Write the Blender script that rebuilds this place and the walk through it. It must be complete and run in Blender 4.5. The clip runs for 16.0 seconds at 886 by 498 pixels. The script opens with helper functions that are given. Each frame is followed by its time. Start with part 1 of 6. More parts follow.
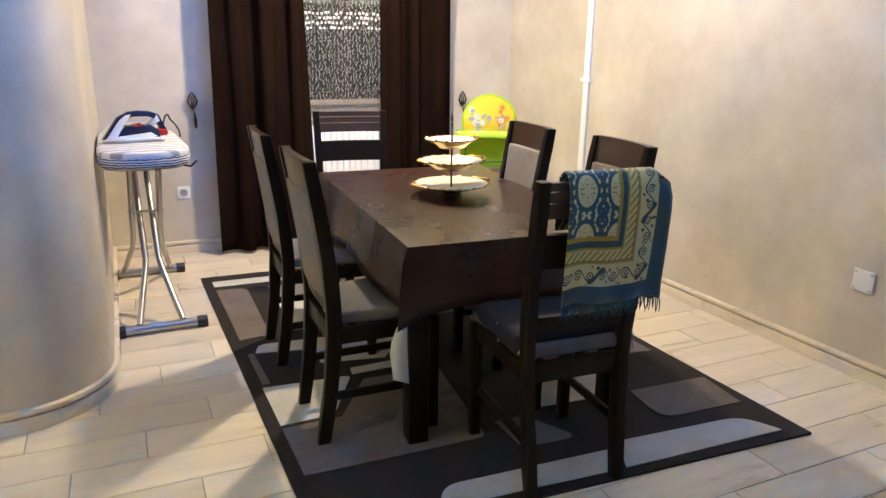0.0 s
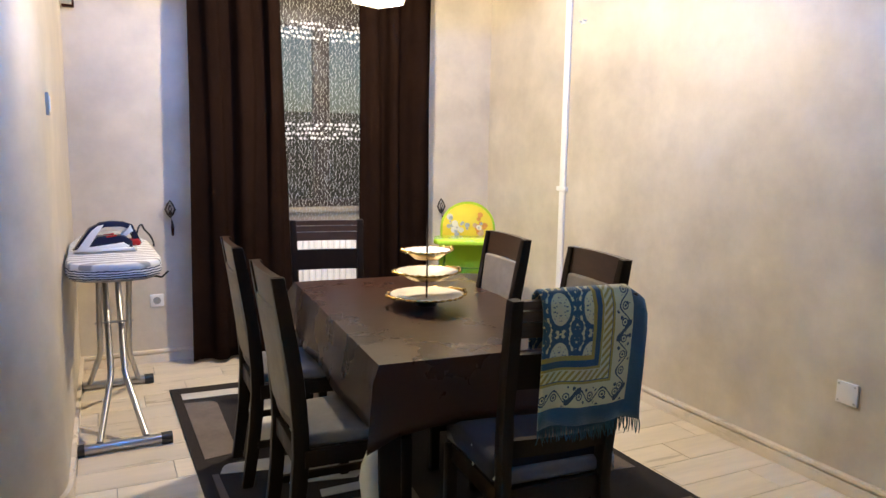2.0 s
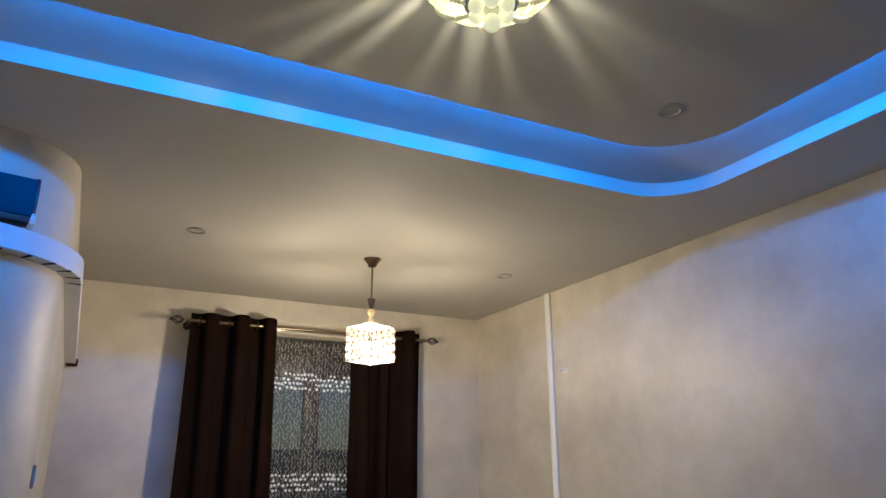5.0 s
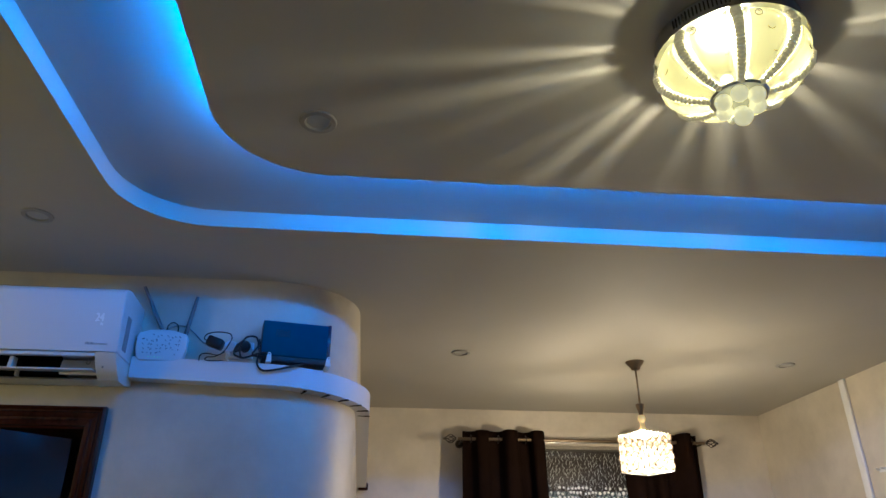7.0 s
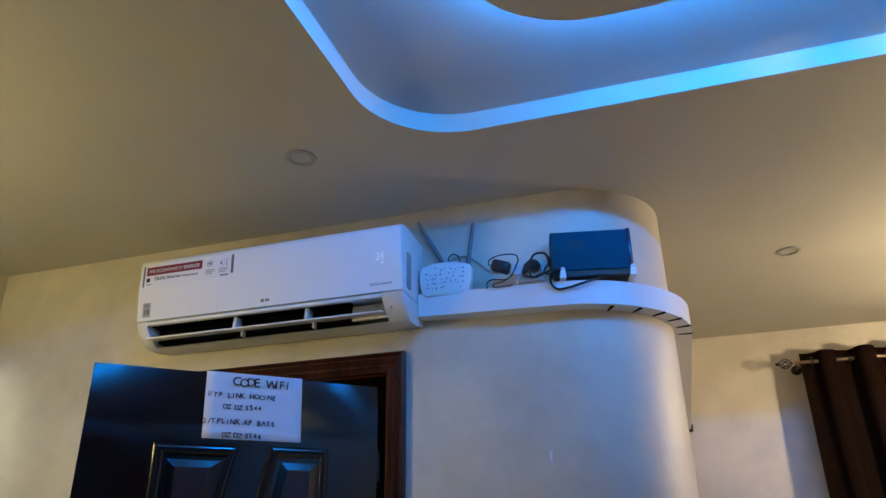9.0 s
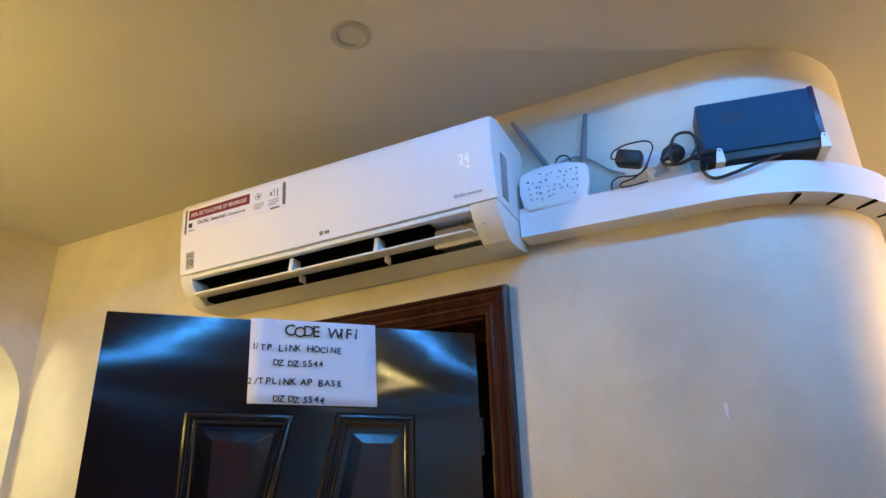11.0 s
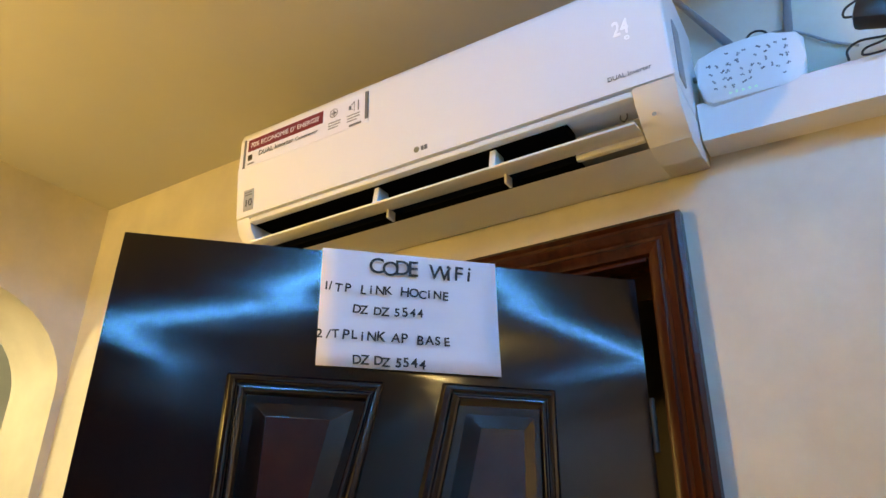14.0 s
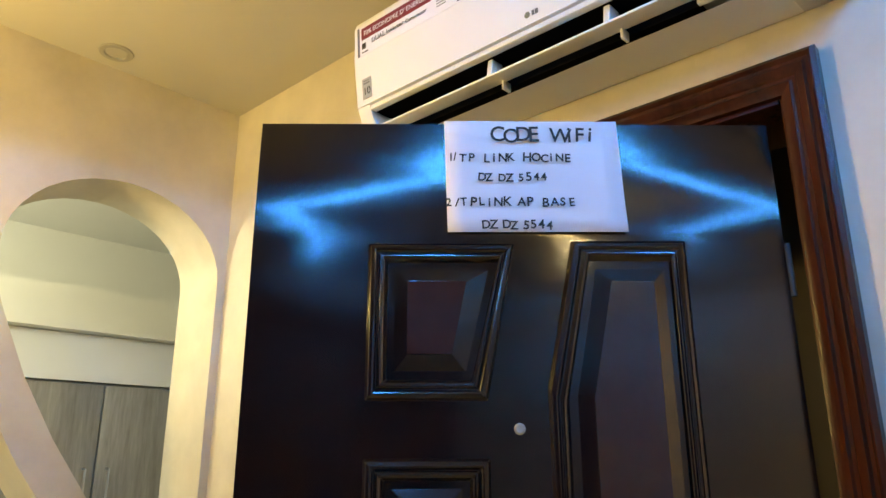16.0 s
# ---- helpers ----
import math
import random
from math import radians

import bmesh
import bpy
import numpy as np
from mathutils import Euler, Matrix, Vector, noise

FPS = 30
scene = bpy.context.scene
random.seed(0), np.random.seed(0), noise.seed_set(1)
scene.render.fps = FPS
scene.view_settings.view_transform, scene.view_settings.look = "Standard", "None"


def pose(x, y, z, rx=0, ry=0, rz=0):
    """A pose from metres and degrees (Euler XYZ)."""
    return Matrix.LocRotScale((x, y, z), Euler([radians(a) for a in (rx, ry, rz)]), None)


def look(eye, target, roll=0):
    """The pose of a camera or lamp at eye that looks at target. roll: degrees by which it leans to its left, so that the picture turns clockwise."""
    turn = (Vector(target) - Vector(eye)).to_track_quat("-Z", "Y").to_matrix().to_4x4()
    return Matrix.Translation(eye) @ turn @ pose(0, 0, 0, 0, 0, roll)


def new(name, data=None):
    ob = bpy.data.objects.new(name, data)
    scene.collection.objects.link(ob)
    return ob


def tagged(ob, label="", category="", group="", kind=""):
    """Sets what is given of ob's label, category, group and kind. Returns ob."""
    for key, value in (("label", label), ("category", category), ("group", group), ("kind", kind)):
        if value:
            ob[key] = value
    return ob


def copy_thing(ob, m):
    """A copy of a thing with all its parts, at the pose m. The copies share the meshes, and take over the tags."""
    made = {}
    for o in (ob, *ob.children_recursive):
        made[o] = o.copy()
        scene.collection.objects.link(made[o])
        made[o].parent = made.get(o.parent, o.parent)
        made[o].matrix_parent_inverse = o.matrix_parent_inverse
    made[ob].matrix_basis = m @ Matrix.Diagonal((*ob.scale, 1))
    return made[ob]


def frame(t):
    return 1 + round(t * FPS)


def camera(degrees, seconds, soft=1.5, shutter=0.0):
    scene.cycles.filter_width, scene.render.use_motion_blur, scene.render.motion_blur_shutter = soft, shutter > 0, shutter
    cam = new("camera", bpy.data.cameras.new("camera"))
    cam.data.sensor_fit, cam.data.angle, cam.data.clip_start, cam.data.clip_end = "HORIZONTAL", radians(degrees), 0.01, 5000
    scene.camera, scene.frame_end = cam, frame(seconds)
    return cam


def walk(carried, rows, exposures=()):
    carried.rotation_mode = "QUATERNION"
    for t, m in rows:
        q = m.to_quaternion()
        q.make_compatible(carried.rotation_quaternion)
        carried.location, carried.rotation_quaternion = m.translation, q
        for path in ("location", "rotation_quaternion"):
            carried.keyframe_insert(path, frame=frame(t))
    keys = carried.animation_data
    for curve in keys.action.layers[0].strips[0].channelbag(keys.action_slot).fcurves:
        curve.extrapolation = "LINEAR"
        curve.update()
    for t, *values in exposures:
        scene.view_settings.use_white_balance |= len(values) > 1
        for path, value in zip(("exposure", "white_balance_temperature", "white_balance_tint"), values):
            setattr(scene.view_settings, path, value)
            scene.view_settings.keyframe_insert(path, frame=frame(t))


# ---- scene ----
cam = camera(64.2, 16.0)
PATH = [
    (0, (0.171, 0.13, 1.384), (0.969, 1.878, 0.828), 0.8),
    (0.5, (0.183, 0.142, 1.387), (0.984, 1.901, 0.873), 0.9),
    (1, (0.201, 0.149, 1.399), (1.019, 1.918, 0.953), 0.9),
    (1.5, (0.222, 0.158, 1.416), (1.059, 1.935, 1.042), 0.8),
    (2, (0.229, 0.167, 1.427), (1.089, 1.951, 1.145), 0.9),
    (2.5, (0.226, 0.162, 1.446), (1.105, 1.951, 1.281), 1.0),
    (3, (0.224, 0.148, 1.473), (1.121, 1.935, 1.432), 1.1),
    (3.5, (0.228, 0.142, 1.495), (1.14, 1.92, 1.586), 1.0),
    (4, (0.215, 0.139, 1.52), (1.139, 1.896, 1.764), 0.7),
    (4.2, (0.202, 0.143, 1.531), (1.131, 1.885, 1.849), 0.5),
    (6.3, (0.159, 0.027, 1.6), (0.716, 1.728, 2.493), -0.8),
    (6.5, (0.135, 0.076, 1.594), (0.607, 1.8, 2.491), -2.0),
    (7, (0.11, 0.091, 1.615), (0.298, 1.881, 2.487), -0.1),
    (7.5, (0.027, 0.161, 1.597), (-0.023, 1.978, 2.432), 0.2),
    (8, (-0.073, 0.296, 1.568), (-0.299, 2.106, 2.39), -0.5),
    (8.5, (-0.091, 0.396, 1.56), (-0.464, 2.186, 2.369), -1.0),
    (9, (-0.024, 0.574, 1.572), (-0.56, 2.327, 2.371), -1.0),
    (11.5, (-0.302, 1.292, 1.578), (-1.153, 2.916, 2.378), -1.4),
    (12, (-0.359, 1.397, 1.583), (-1.274, 2.983, 2.387), -0.8),
    (12.5, (-0.488, 1.503, 1.601), (-1.425, 3.059, 2.436), -0.6),
    (13, (-0.571, 1.565, 1.601), (-1.504, 3.102, 2.477), -0.3),
    (13.5, (-0.599, 1.593, 1.609), (-1.541, 3.124, 2.486), 0.2),
    (14, (-0.614, 1.627, 1.603), (-1.584, 3.152, 2.459), 0.9),
    (14.5, (-0.624, 1.625, 1.607), (-1.599, 3.155, 2.448), 1.5),
    (15, (-0.619, 1.615, 1.608), (-1.586, 3.15, 2.45), 1.6),
    (15.5, (-0.609, 1.615, 1.596), (-1.641, 3.139, 2.379), 1.0),
    (16, (-0.608, 1.604, 1.55), (-1.908, 3.015, 2.116), -0.1),
]
EXPOSURES = [(0, 0.30, 6050, 9), (2.0, 0.0, 6000, 10), (3.5, -0.64, 5650, 10), (4.2, -0.98, 5550, 10), (6.3, -1.70, 5800, 9), (9.2, -0.92, 6800, 8), (11.3, -0.12, 10800, 10), (12.5, -0.06, 13000, 11), (15.0, 0.0, 14200, 12), (16, 0.22, 9800, 10)]
walk(cam, [(t, look(eye, target, roll)) for t, eye, target, roll in PATH], EXPOSURES)

# ---- world and light ----
CEIL = 2.775
YBACK = -2.4
world = bpy.data.worlds.new("dusk_sky")
scene.world = world
world.use_nodes = True
wn = world.node_tree.nodes
sky = wn.new("ShaderNodeTexSky")
sky.sky_type, sky.sun_disc = 'NISHITA', False
sky.sun_elevation, sky.sun_rotation = radians(14), radians(200)
world.node_tree.links.new(sky.outputs[0], wn["Background"].inputs[0])
wn["Background"].inputs[1].default_value = 0.06


def lamp(name, kind, place, power, color, size=0.05, aim=None):
    data = bpy.data.lights.new(name, kind)
    data.energy, data.color = power, color
    if kind == 'AREA':
        data.size = size
    else:
        data.shadow_soft_size = size
    ob = new(name, data)
    ob.matrix_world = look(place, aim) if aim else Matrix.Translation(place)
    return ob


WARM = (1.0, 0.79, 0.50)
lamp("pendant_bulb", 'POINT', (1.585, 3.815, 2.245), 250, WARM, 0.055)
for turn in (0.3, 2.4, 4.5):
    lamp("ceiling_lamp_bulb", 'POINT', (0.90 + 0.026 * math.cos(turn), 1.285 + 0.026 * math.sin(turn), 2.625), 26, (1.0, 0.88, 0.58), 0.012)
lamp("hall_lamp_light", 'POINT', (-3.55, 1.5, 2.30), 42, (0.86, 1.0, 0.84), 0.08)
# Warm fill added out of view to brighten the left ceiling and wall.
lamp("added_fill_light", 'POINT', (-2.38, 1.22, 2.08), 82, (1.0, 0.83, 0.36), 0.06)
LED_POWER = 470.0

# ---- materials ----
def mat(name, base, rough=0.6, metal=0.0, var=0.0, scale=6.0, bump=0.0, bump_scale=80.0, second=None, coat=0.0, emit=None, strength=0.0, ior=1.5, sheen=0.0, rough_var=0.0, stretch=(1, 1, 1)):
    """A principled surface with colour variation at two scales, roughness variation and fine relief."""
    m = bpy.data.materials.new(name)
    m.use_nodes = True
    nt = m.node_tree
    b = nt.nodes["Principled BSDF"]
    b.inputs["Base Color"].default_value = (*base, 1)
    b.inputs["Roughness"].default_value = rough
    b.inputs["Metallic"].default_value = metal
    b.inputs["IOR"].default_value = ior
    b.inputs["Coat Weight"].default_value = coat
    b.inputs["Coat Roughness"].default_value = 0.12
    b.inputs["Sheen Weight"].default_value = sheen
    if emit:
        b.inputs["Emission Color"].default_value = (*emit, 1)
        b.inputs["Emission Strength"].default_value = strength
    tc = nt.nodes.new("ShaderNodeTexCoord")
    mp = nt.nodes.new("ShaderNodeMapping")
    mp.inputs["Scale"].default_value = stretch
    nt.links.new(tc.outputs["Object"], mp.inputs[0])
    if var or rough_var:
        n1 = nt.nodes.new("ShaderNodeTexNoise")
        n1.inputs["Scale"].default_value, n1.inputs["Detail"].default_value, n1.inputs["Roughness"].default_value = scale, 8, 0.65
        n2 = nt.nodes.new("ShaderNodeTexNoise")
        n2.inputs["Scale"].default_value, n2.inputs["Detail"].default_value = scale * 0.21, 4
        nt.links.new(mp.outputs[0], n1.inputs[0])
        nt.links.new(mp.outputs[0], n2.inputs[0])
        mix = nt.nodes.new("ShaderNodeMath")
        mix.operation = 'ADD'
        nt.links.new(n1.outputs[0], mix.inputs[0])
        nt.links.new(n2.outputs[0], mix.inputs[1])
        ramp = nt.nodes.new("ShaderNodeMapRange")
        ramp.inputs["From Min"].default_value, ramp.inputs["From Max"].default_value = 0.7, 1.3
        nt.links.new(mix.outputs[0], ramp.inputs[0])
        if var:
            cm = nt.nodes.new("ShaderNodeMix")
            cm.data_type = 'RGBA'
            lo = second or tuple(c * (1 - var) for c in base)
            hi = base if second else tuple(min(1, c * (1 + var)) for c in base)
            cm.inputs["A"].default_value, cm.inputs["B"].default_value = (*lo, 1), (*hi, 1)
            nt.links.new(ramp.outputs[0], cm.inputs["Factor"])
            nt.links.new(cm.outputs["Result"], b.inputs["Base Color"])
        if rough_var:
            rm = nt.nodes.new("ShaderNodeMapRange")
            rm.inputs["From Min"].default_value, rm.inputs["From Max"].default_value = 0.7, 1.3
            rm.inputs["To Min"].default_value, rm.inputs["To Max"].default_value = rough - rough_var, rough + rough_var
            nt.links.new(mix.outputs[0], rm.inputs[0])
            nt.links.new(rm.outputs[0], b.inputs["Roughness"])
    if bump:
        nb = nt.nodes.new("ShaderNodeTexNoise")
        nb.inputs["Scale"].default_value, nb.inputs["Detail"].default_value = bump_scale, 5
        nt.links.new(mp.outputs[0], nb.inputs[0])
        bp = nt.nodes.new("ShaderNodeBump")
        bp.inputs["Strength"].default_value, bp.inputs["Distance"].default_value = bump, 0.004
        nt.links.new(nb.outputs[0], bp.inputs["Height"])
        nt.links.new(bp.outputs[0], b.inputs["Normal"])
    return m


M_WALL = mat("pearl_stucco", (0.73, 0.665, 0.56), 0.54, 0.22, 0.15, 3.0, 0.65, 6, second=(0.47, 0.42, 0.345), rough_var=0.14)
# Dark colour stands in for missing light on two walls out of view.
M_UNLITWALL = mat("unlit_room_dark_wall", (0.045, 0.032, 0.026), 0.6, 0, 0.1, 3)
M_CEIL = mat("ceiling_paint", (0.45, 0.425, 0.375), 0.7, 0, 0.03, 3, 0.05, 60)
M_WHITE = mat("white_gypsum", (0.78, 0.78, 0.78), 0.6, 0, 0.02, 3)
M_SKIRT = mat("skirting_tile", (0.68, 0.60, 0.49), 0.3, 0, 0.12, 5, stretch=(1, 1, 3), rough_var=0.08)
M_FLOOR = mat("pale_wood_tile", (0.66, 0.585, 0.47), 0.34, 0, 0.13, 7, 0.05, 30, stretch=(0.5, 4, 4), rough_var=0.1)
M_GROUT = mat("grout", (0.30, 0.28, 0.25), 0.9, 0, 0.15, 20)
M_DARKWOOD = mat("dark_wood", (0.010, 0.006, 0.004), 0.38, 0, 0.3, 12, 0.08, 40, stretch=(6, 6, 0.8), rough_var=0.08, ior=1.25)
M_WENGE = mat("brown_wood", (0.040, 0.021, 0.012), 0.3, 0, 0.3, 14, 0.08, 40, stretch=(1, 6, 6), coat=0.2)
M_FABRIC = mat("grey_upholstery", (0.20, 0.18, 0.165), 0.9, 0, 0.15, 25, 0.4, 500)
# Upholstery grey darkened for the shade the table throws on the seats.
M_SEATSHADE = mat("shade_darkened_upholstery", (0.115, 0.11, 0.112), 0.9, 0, 0.15, 25, 0.4, 500)
M_NAVY = mat("navy_cushion", (0.006, 0.007, 0.018), 0.9, 0, 0.2, 20, 0.4, 300)
M_CLOTH = mat("brown_oilcloth", (0.034, 0.015, 0.010), 0.28, 0, 0.07, 3, 0.20, 11, rough_var=0.02)
M_CLOTHBACK = mat("white_felt", (0.62, 0.62, 0.56), 0.9, 0, 0.05, 30)
M_CURTAIN = mat("brown_curtain", (0.0115, 0.006, 0.0042), 0.95, 0, 0.25, 10, 0.2, 400, ior=1.06)
M_STEEL = mat("brushed_steel", (0.55, 0.55, 0.55), 0.28, 1.0, 0.05, 30)
M_BRONZE = mat("dark_bronze", (0.055, 0.042, 0.035), 0.35, 0.8, 0.2, 40)
M_BRASS = mat("antique_brass", (0.26, 0.19, 0.12), 0.28, 0.9, 0.15, 40)
M_BLACK = mat("black_plastic", (0.012, 0.012, 0.013), 0.45, 0, 0.15, 60)
M_PLASTIC = mat("white_plastic", (0.80, 0.80, 0.80), 0.32, 0, 0.015, 5)
M_PLASTIC2 = mat("cream_white_plastic", (0.76, 0.74, 0.69), 0.38, 0, 0.02, 5)
M_GOLD = mat("gold_rim", (0.65, 0.45, 0.16), 0.22, 1.0, 0.1, 60)
M_PORC = mat("porcelain", (0.66, 0.64, 0.58), 0.32, 0, 0.02, 10)
M_DOOR = mat("dark_door_enamel", (0.008, 0.0036, 0.003), 0.135, 0, 0.25, 9, 0.05, 6, rough_var=0.02, coat=0.0, stretch=(1, 1, 0.5))
M_DOORPANEL = mat("door_panel_field", (0.035, 0.010, 0.008), 0.16, 0, 0.25, 10)
M_CASING = mat("door_casing_wood", (0.048, 0.011, 0.005), 0.27, 0, 0.45, 10, 0.08, 50, stretch=(8, 8, 0.7), ior=1.32)
M_PAPER = mat("white_paper", (0.80, 0.79, 0.83), 0.85, 0, 0.02, 6, 0.05, 40)
M_INK = mat("black_marker_ink", (0.012, 0.012, 0.014), 0.6)
M_RED = mat("red_label", (0.20, 0.012, 0.025), 0.35)
M_GREYP = mat("grey_print", (0.14, 0.14, 0.15), 0.5)
M_LED = mat("display_digits", (0.9, 0.9, 0.9), 0.5, emit=(0.95, 0.98, 1.0), strength=0.4)
M_BLUECASE = mat("blue_painted_steel", (0.004, 0.064, 0.115), 0.5, 0, 0.1, 20, ior=1.12)
M_CABLEGREY = mat("grey_cable", (0.30, 0.30, 0.30), 0.5)
M_SILVERLEG = mat("silver_paint", (0.42, 0.42, 0.43), 0.32, 0.85, 0.06, 30)
M_GREEN = mat("lime_plastic", (0.36, 0.56, 0.02), 0.3, 0, 0.05, 8)
M_YELLOW = mat("yellow_vinyl", (0.75, 0.58, 0.04), 0.45, 0, 0.08, 8)
M_ORANGE = mat("orange_print", (0.60, 0.25, 0.05), 0.5, 0, 0.2, 20)
M_BISQUE = mat("tan_print", (0.52, 0.36, 0.24), 0.5, 0, 0.2, 20)
M_PRINTGREY = mat("grey_blue_print", (0.33, 0.36, 0.42), 0.5, 0, 0.2, 20)
M_CABINET = mat("grey_wood_laminate", (0.28, 0.26, 0.24), 0.5, 0, 0.3, 8, stretch=(8, 8, 0.8))
M_NAVYPLASTIC = mat("iron_navy_plastic", (0.015, 0.018, 0.045), 0.25)
M_REDPLASTIC = mat("iron_red_plastic", (0.35, 0.02, 0.02), 0.25)
M_RADIATOR = mat("radiator_enamel", (0.80, 0.80, 0.78), 0.3)
M_CRYSTAL = mat("lit_crystal", (0.13, 0.125, 0.11), 0.12, emit=(1.0, 0.86, 0.62), strength=0.6, coat=0.5)
M_PETAL = mat("lit_frosted_glass", (0.85, 0.80, 0.50), 0.2, emit=(1.0, 0.88, 0.36), strength=1.5, coat=0.5, var=0.25)
M_BALL = mat("lit_ball_glass", (0.85, 0.82, 0.6), 0.1, emit=(1.0, 0.92, 0.5), strength=1.8, coat=0.5)
M_AMBER = mat("lit_amber_socket", (0.7, 0.5, 0.2), 0.25, emit=(1.0, 0.68, 0.25), strength=0.9)
M_STRIP = mat("blue_led_strip", (0.1, 0.4, 0.9), 0.5, emit=(0.0, 0.25, 1.0), strength=LED_POWER)
# Near-black colour that paints the shade inside openings.
M_OPENSHADE = mat("painted_opening_shade", (0.003, 0.003, 0.003), 0.8, ior=1.05)


def see_through(m, share):
    """Lets part of the light pass straight through, as clear glass does."""
    nt = m.node_tree
    out = nt.nodes["Material Output"]
    tr = nt.nodes.new("ShaderNodeBsdfTransparent")
    mx = nt.nodes.new("ShaderNodeMixShader")
    mx.inputs[0].default_value = share
    nt.links.new(nt.nodes["Principled BSDF"].outputs[0], mx.inputs[1])
    nt.links.new(tr.outputs[0], mx.inputs[2])
    nt.links.new(mx.outputs[0], out.inputs[0])


see_through(M_CRYSTAL, 0.78)
see_through(M_PETAL, 0.36)


# ---- building helpers ----
def mesh_of(name, verts, faces):
    me = bpy.data.meshes.new(name)
    me.from_pydata([tuple(v) for v in verts], [], faces)
    me.update()
    return me


def link(name, bm, material, parent=None, label="", smooth=False, mats=None):
    me = bpy.data.meshes.new(name)
    bmesh.ops.recalc_face_normals(bm, faces=bm.faces)
    bm.to_mesh(me)
    bm.free()
    for mm in (mats or [material]):
        me.materials.append(mm)
    if smooth:
        me.shade_smooth()
        me.set_sharp_from_angle(angle=radians(38))
    ob = new(name, me)
    if parent is not None:
        ob.parent = parent
    if label:
        ob["label"] = label
    return ob


def part(name, bm, material, parent, label="", smooth=True, mats=None):
    return link(name, bm, material, parent, label, smooth, mats)


def thing(name, place, label, category, rz=0.0, group="", kind="", m=None):
    ob = new(name)
    ob.empty_display_size = 0.1
    ob.matrix_world = m if m else pose(*place, 0, 0, rz)
    return tagged(ob, label, category, group, kind)


def box(bm, lo, hi, bevel=0.0, m=None, seg=2):
    g = bmesh.ops.create_cube(bm, size=1.0)["verts"]
    c = [(a + b) / 2 for a, b in zip(lo, hi)]
    s = [abs(b - a) for a, b in zip(lo, hi)]
    for v in g:
        v.co = Vector((c[0] + v.co.x * s[0], c[1] + v.co.y * s[1], c[2] + v.co.z * s[2]))
    if bevel:
        edges = list({e for v in g for e in v.link_edges})
        r = bmesh.ops.bevel(bm, geom=edges, offset=bevel, segments=seg, affect='EDGES', profile=0.5)
        g = list({v for f in r["faces"] for v in f.verts} | {v for v in g if v.is_valid})
    if m is not None:
        for v in g:
            v.co = m @ v.co
    return g


def bx(lo, hi, bevel=0.0, m=None):
    bm = bmesh.new()
    box(bm, lo, hi, bevel, m)
    return bm


def tube(bm, pts, radius, seg=10, closed_ends=True):
    """A round bar that follows pts."""
    pts = [Vector(p) for p in pts]
    rings = []
    for i, p in enumerate(pts):
        d = (pts[min(i + 1, len(pts) - 1)] - pts[max(i - 1, 0)]).normalized()
        up = Vector((0, 0, 1)) if abs(d.z) < 0.95 else Vector((0, 1, 0))
        a = d.cross(up).normalized()
        b = d.cross(a)
        r = radius[i] if isinstance(radius, (list, tuple)) else radius
        rings.append([bm.verts.new(p + r * (math.cos(2 * math.pi * k / seg) * a + math.sin(2 * math.pi * k / seg) * b)) for k in range(seg)])
    for r0, r1 in zip(rings, rings[1:]):
        for k in range(seg):
            bm.faces.new((r0[k], r0[(k + 1) % seg], r1[(k + 1) % seg], r1[k]))
    if closed_ends:
        bm.faces.new(rings[0])
        bm.faces.new(rings[-1])


def tb(pts, radius, seg=10):
    bm = bmesh.new()
    tube(bm, pts, radius, seg)
    return bm


def cable(pts, radius, seg=7, steps=6):
    """A smooth cord through pts."""
    P = [Vector(p) for p in pts]
    P = [P[0] * 2 - P[1]] + P + [P[-1] * 2 - P[-2]]
    out = []
    for a, b, c, d in zip(P, P[1:], P[2:], P[3:]):
        for k in range(steps):
            s = k / steps
            out.append(0.5 * (2 * b + (c - a) * s + (2 * a - 5 * b + 4 * c - d) * s * s + (3 * b - a - 3 * c + d) * s ** 3))
    return tb(out + [P[-2]], radius, seg)


def lathe(bm, profile, seg=24, place=(0, 0, 0), wave=0.0, waves=0):
    """Turns (radius, z) pairs round the vertical."""
    rings = []
    for r, z in profile:
        ring = []
        for k in range(seg):
            a = 2 * math.pi * k / seg
            rr = r * (1 + wave * math.cos(waves * a)) if r > 0.03 else r
            ring.append(bm.verts.new((place[0] + rr * math.cos(a), place[1] + rr * math.sin(a), place[2] + z)))
        rings.append(ring)
    for r0, r1 in zip(rings, rings[1:]):
        for k in range(seg):
            bm.faces.new((r0[k], r0[(k + 1) % seg], r1[(k + 1) % seg], r1[k]))
    bm.faces.new(rings[0])
    bm.faces.new(rings[-1])


def lt(profile, seg=24, place=(0, 0, 0), wave=0.0, waves=0):
    bm = bmesh.new()
    lathe(bm, profile, seg, place, wave, waves)
    return bm


def prism(bm, outline, lo, hi, axis='z', bevel=0.0):
    """A closed outline of 2D points pushed from lo to hi along an axis."""
    def at(p, d):
        return {'z': (p[0], p[1], d), 'y': (p[0], d, p[1]), 'x': (d, p[0], p[1])}[axis]
    a = [bm.verts.new(at(p, lo)) for p in outline]
    b = [bm.verts.new(at(p, hi)) for p in outline]
    n = len(outline)
    faces = [bm.faces.new(a), bm.faces.new(b)]
    for k in range(n):
        bm.faces.new((a[k], a[(k + 1) % n], b[(k + 1) % n], b[k]))
    if bevel:
        edges = list({e for f in faces for e in f.edges})
        bmesh.ops.bevel(bm, geom=edges, offset=bevel, segments=2, affect='EDGES', profile=0.5)


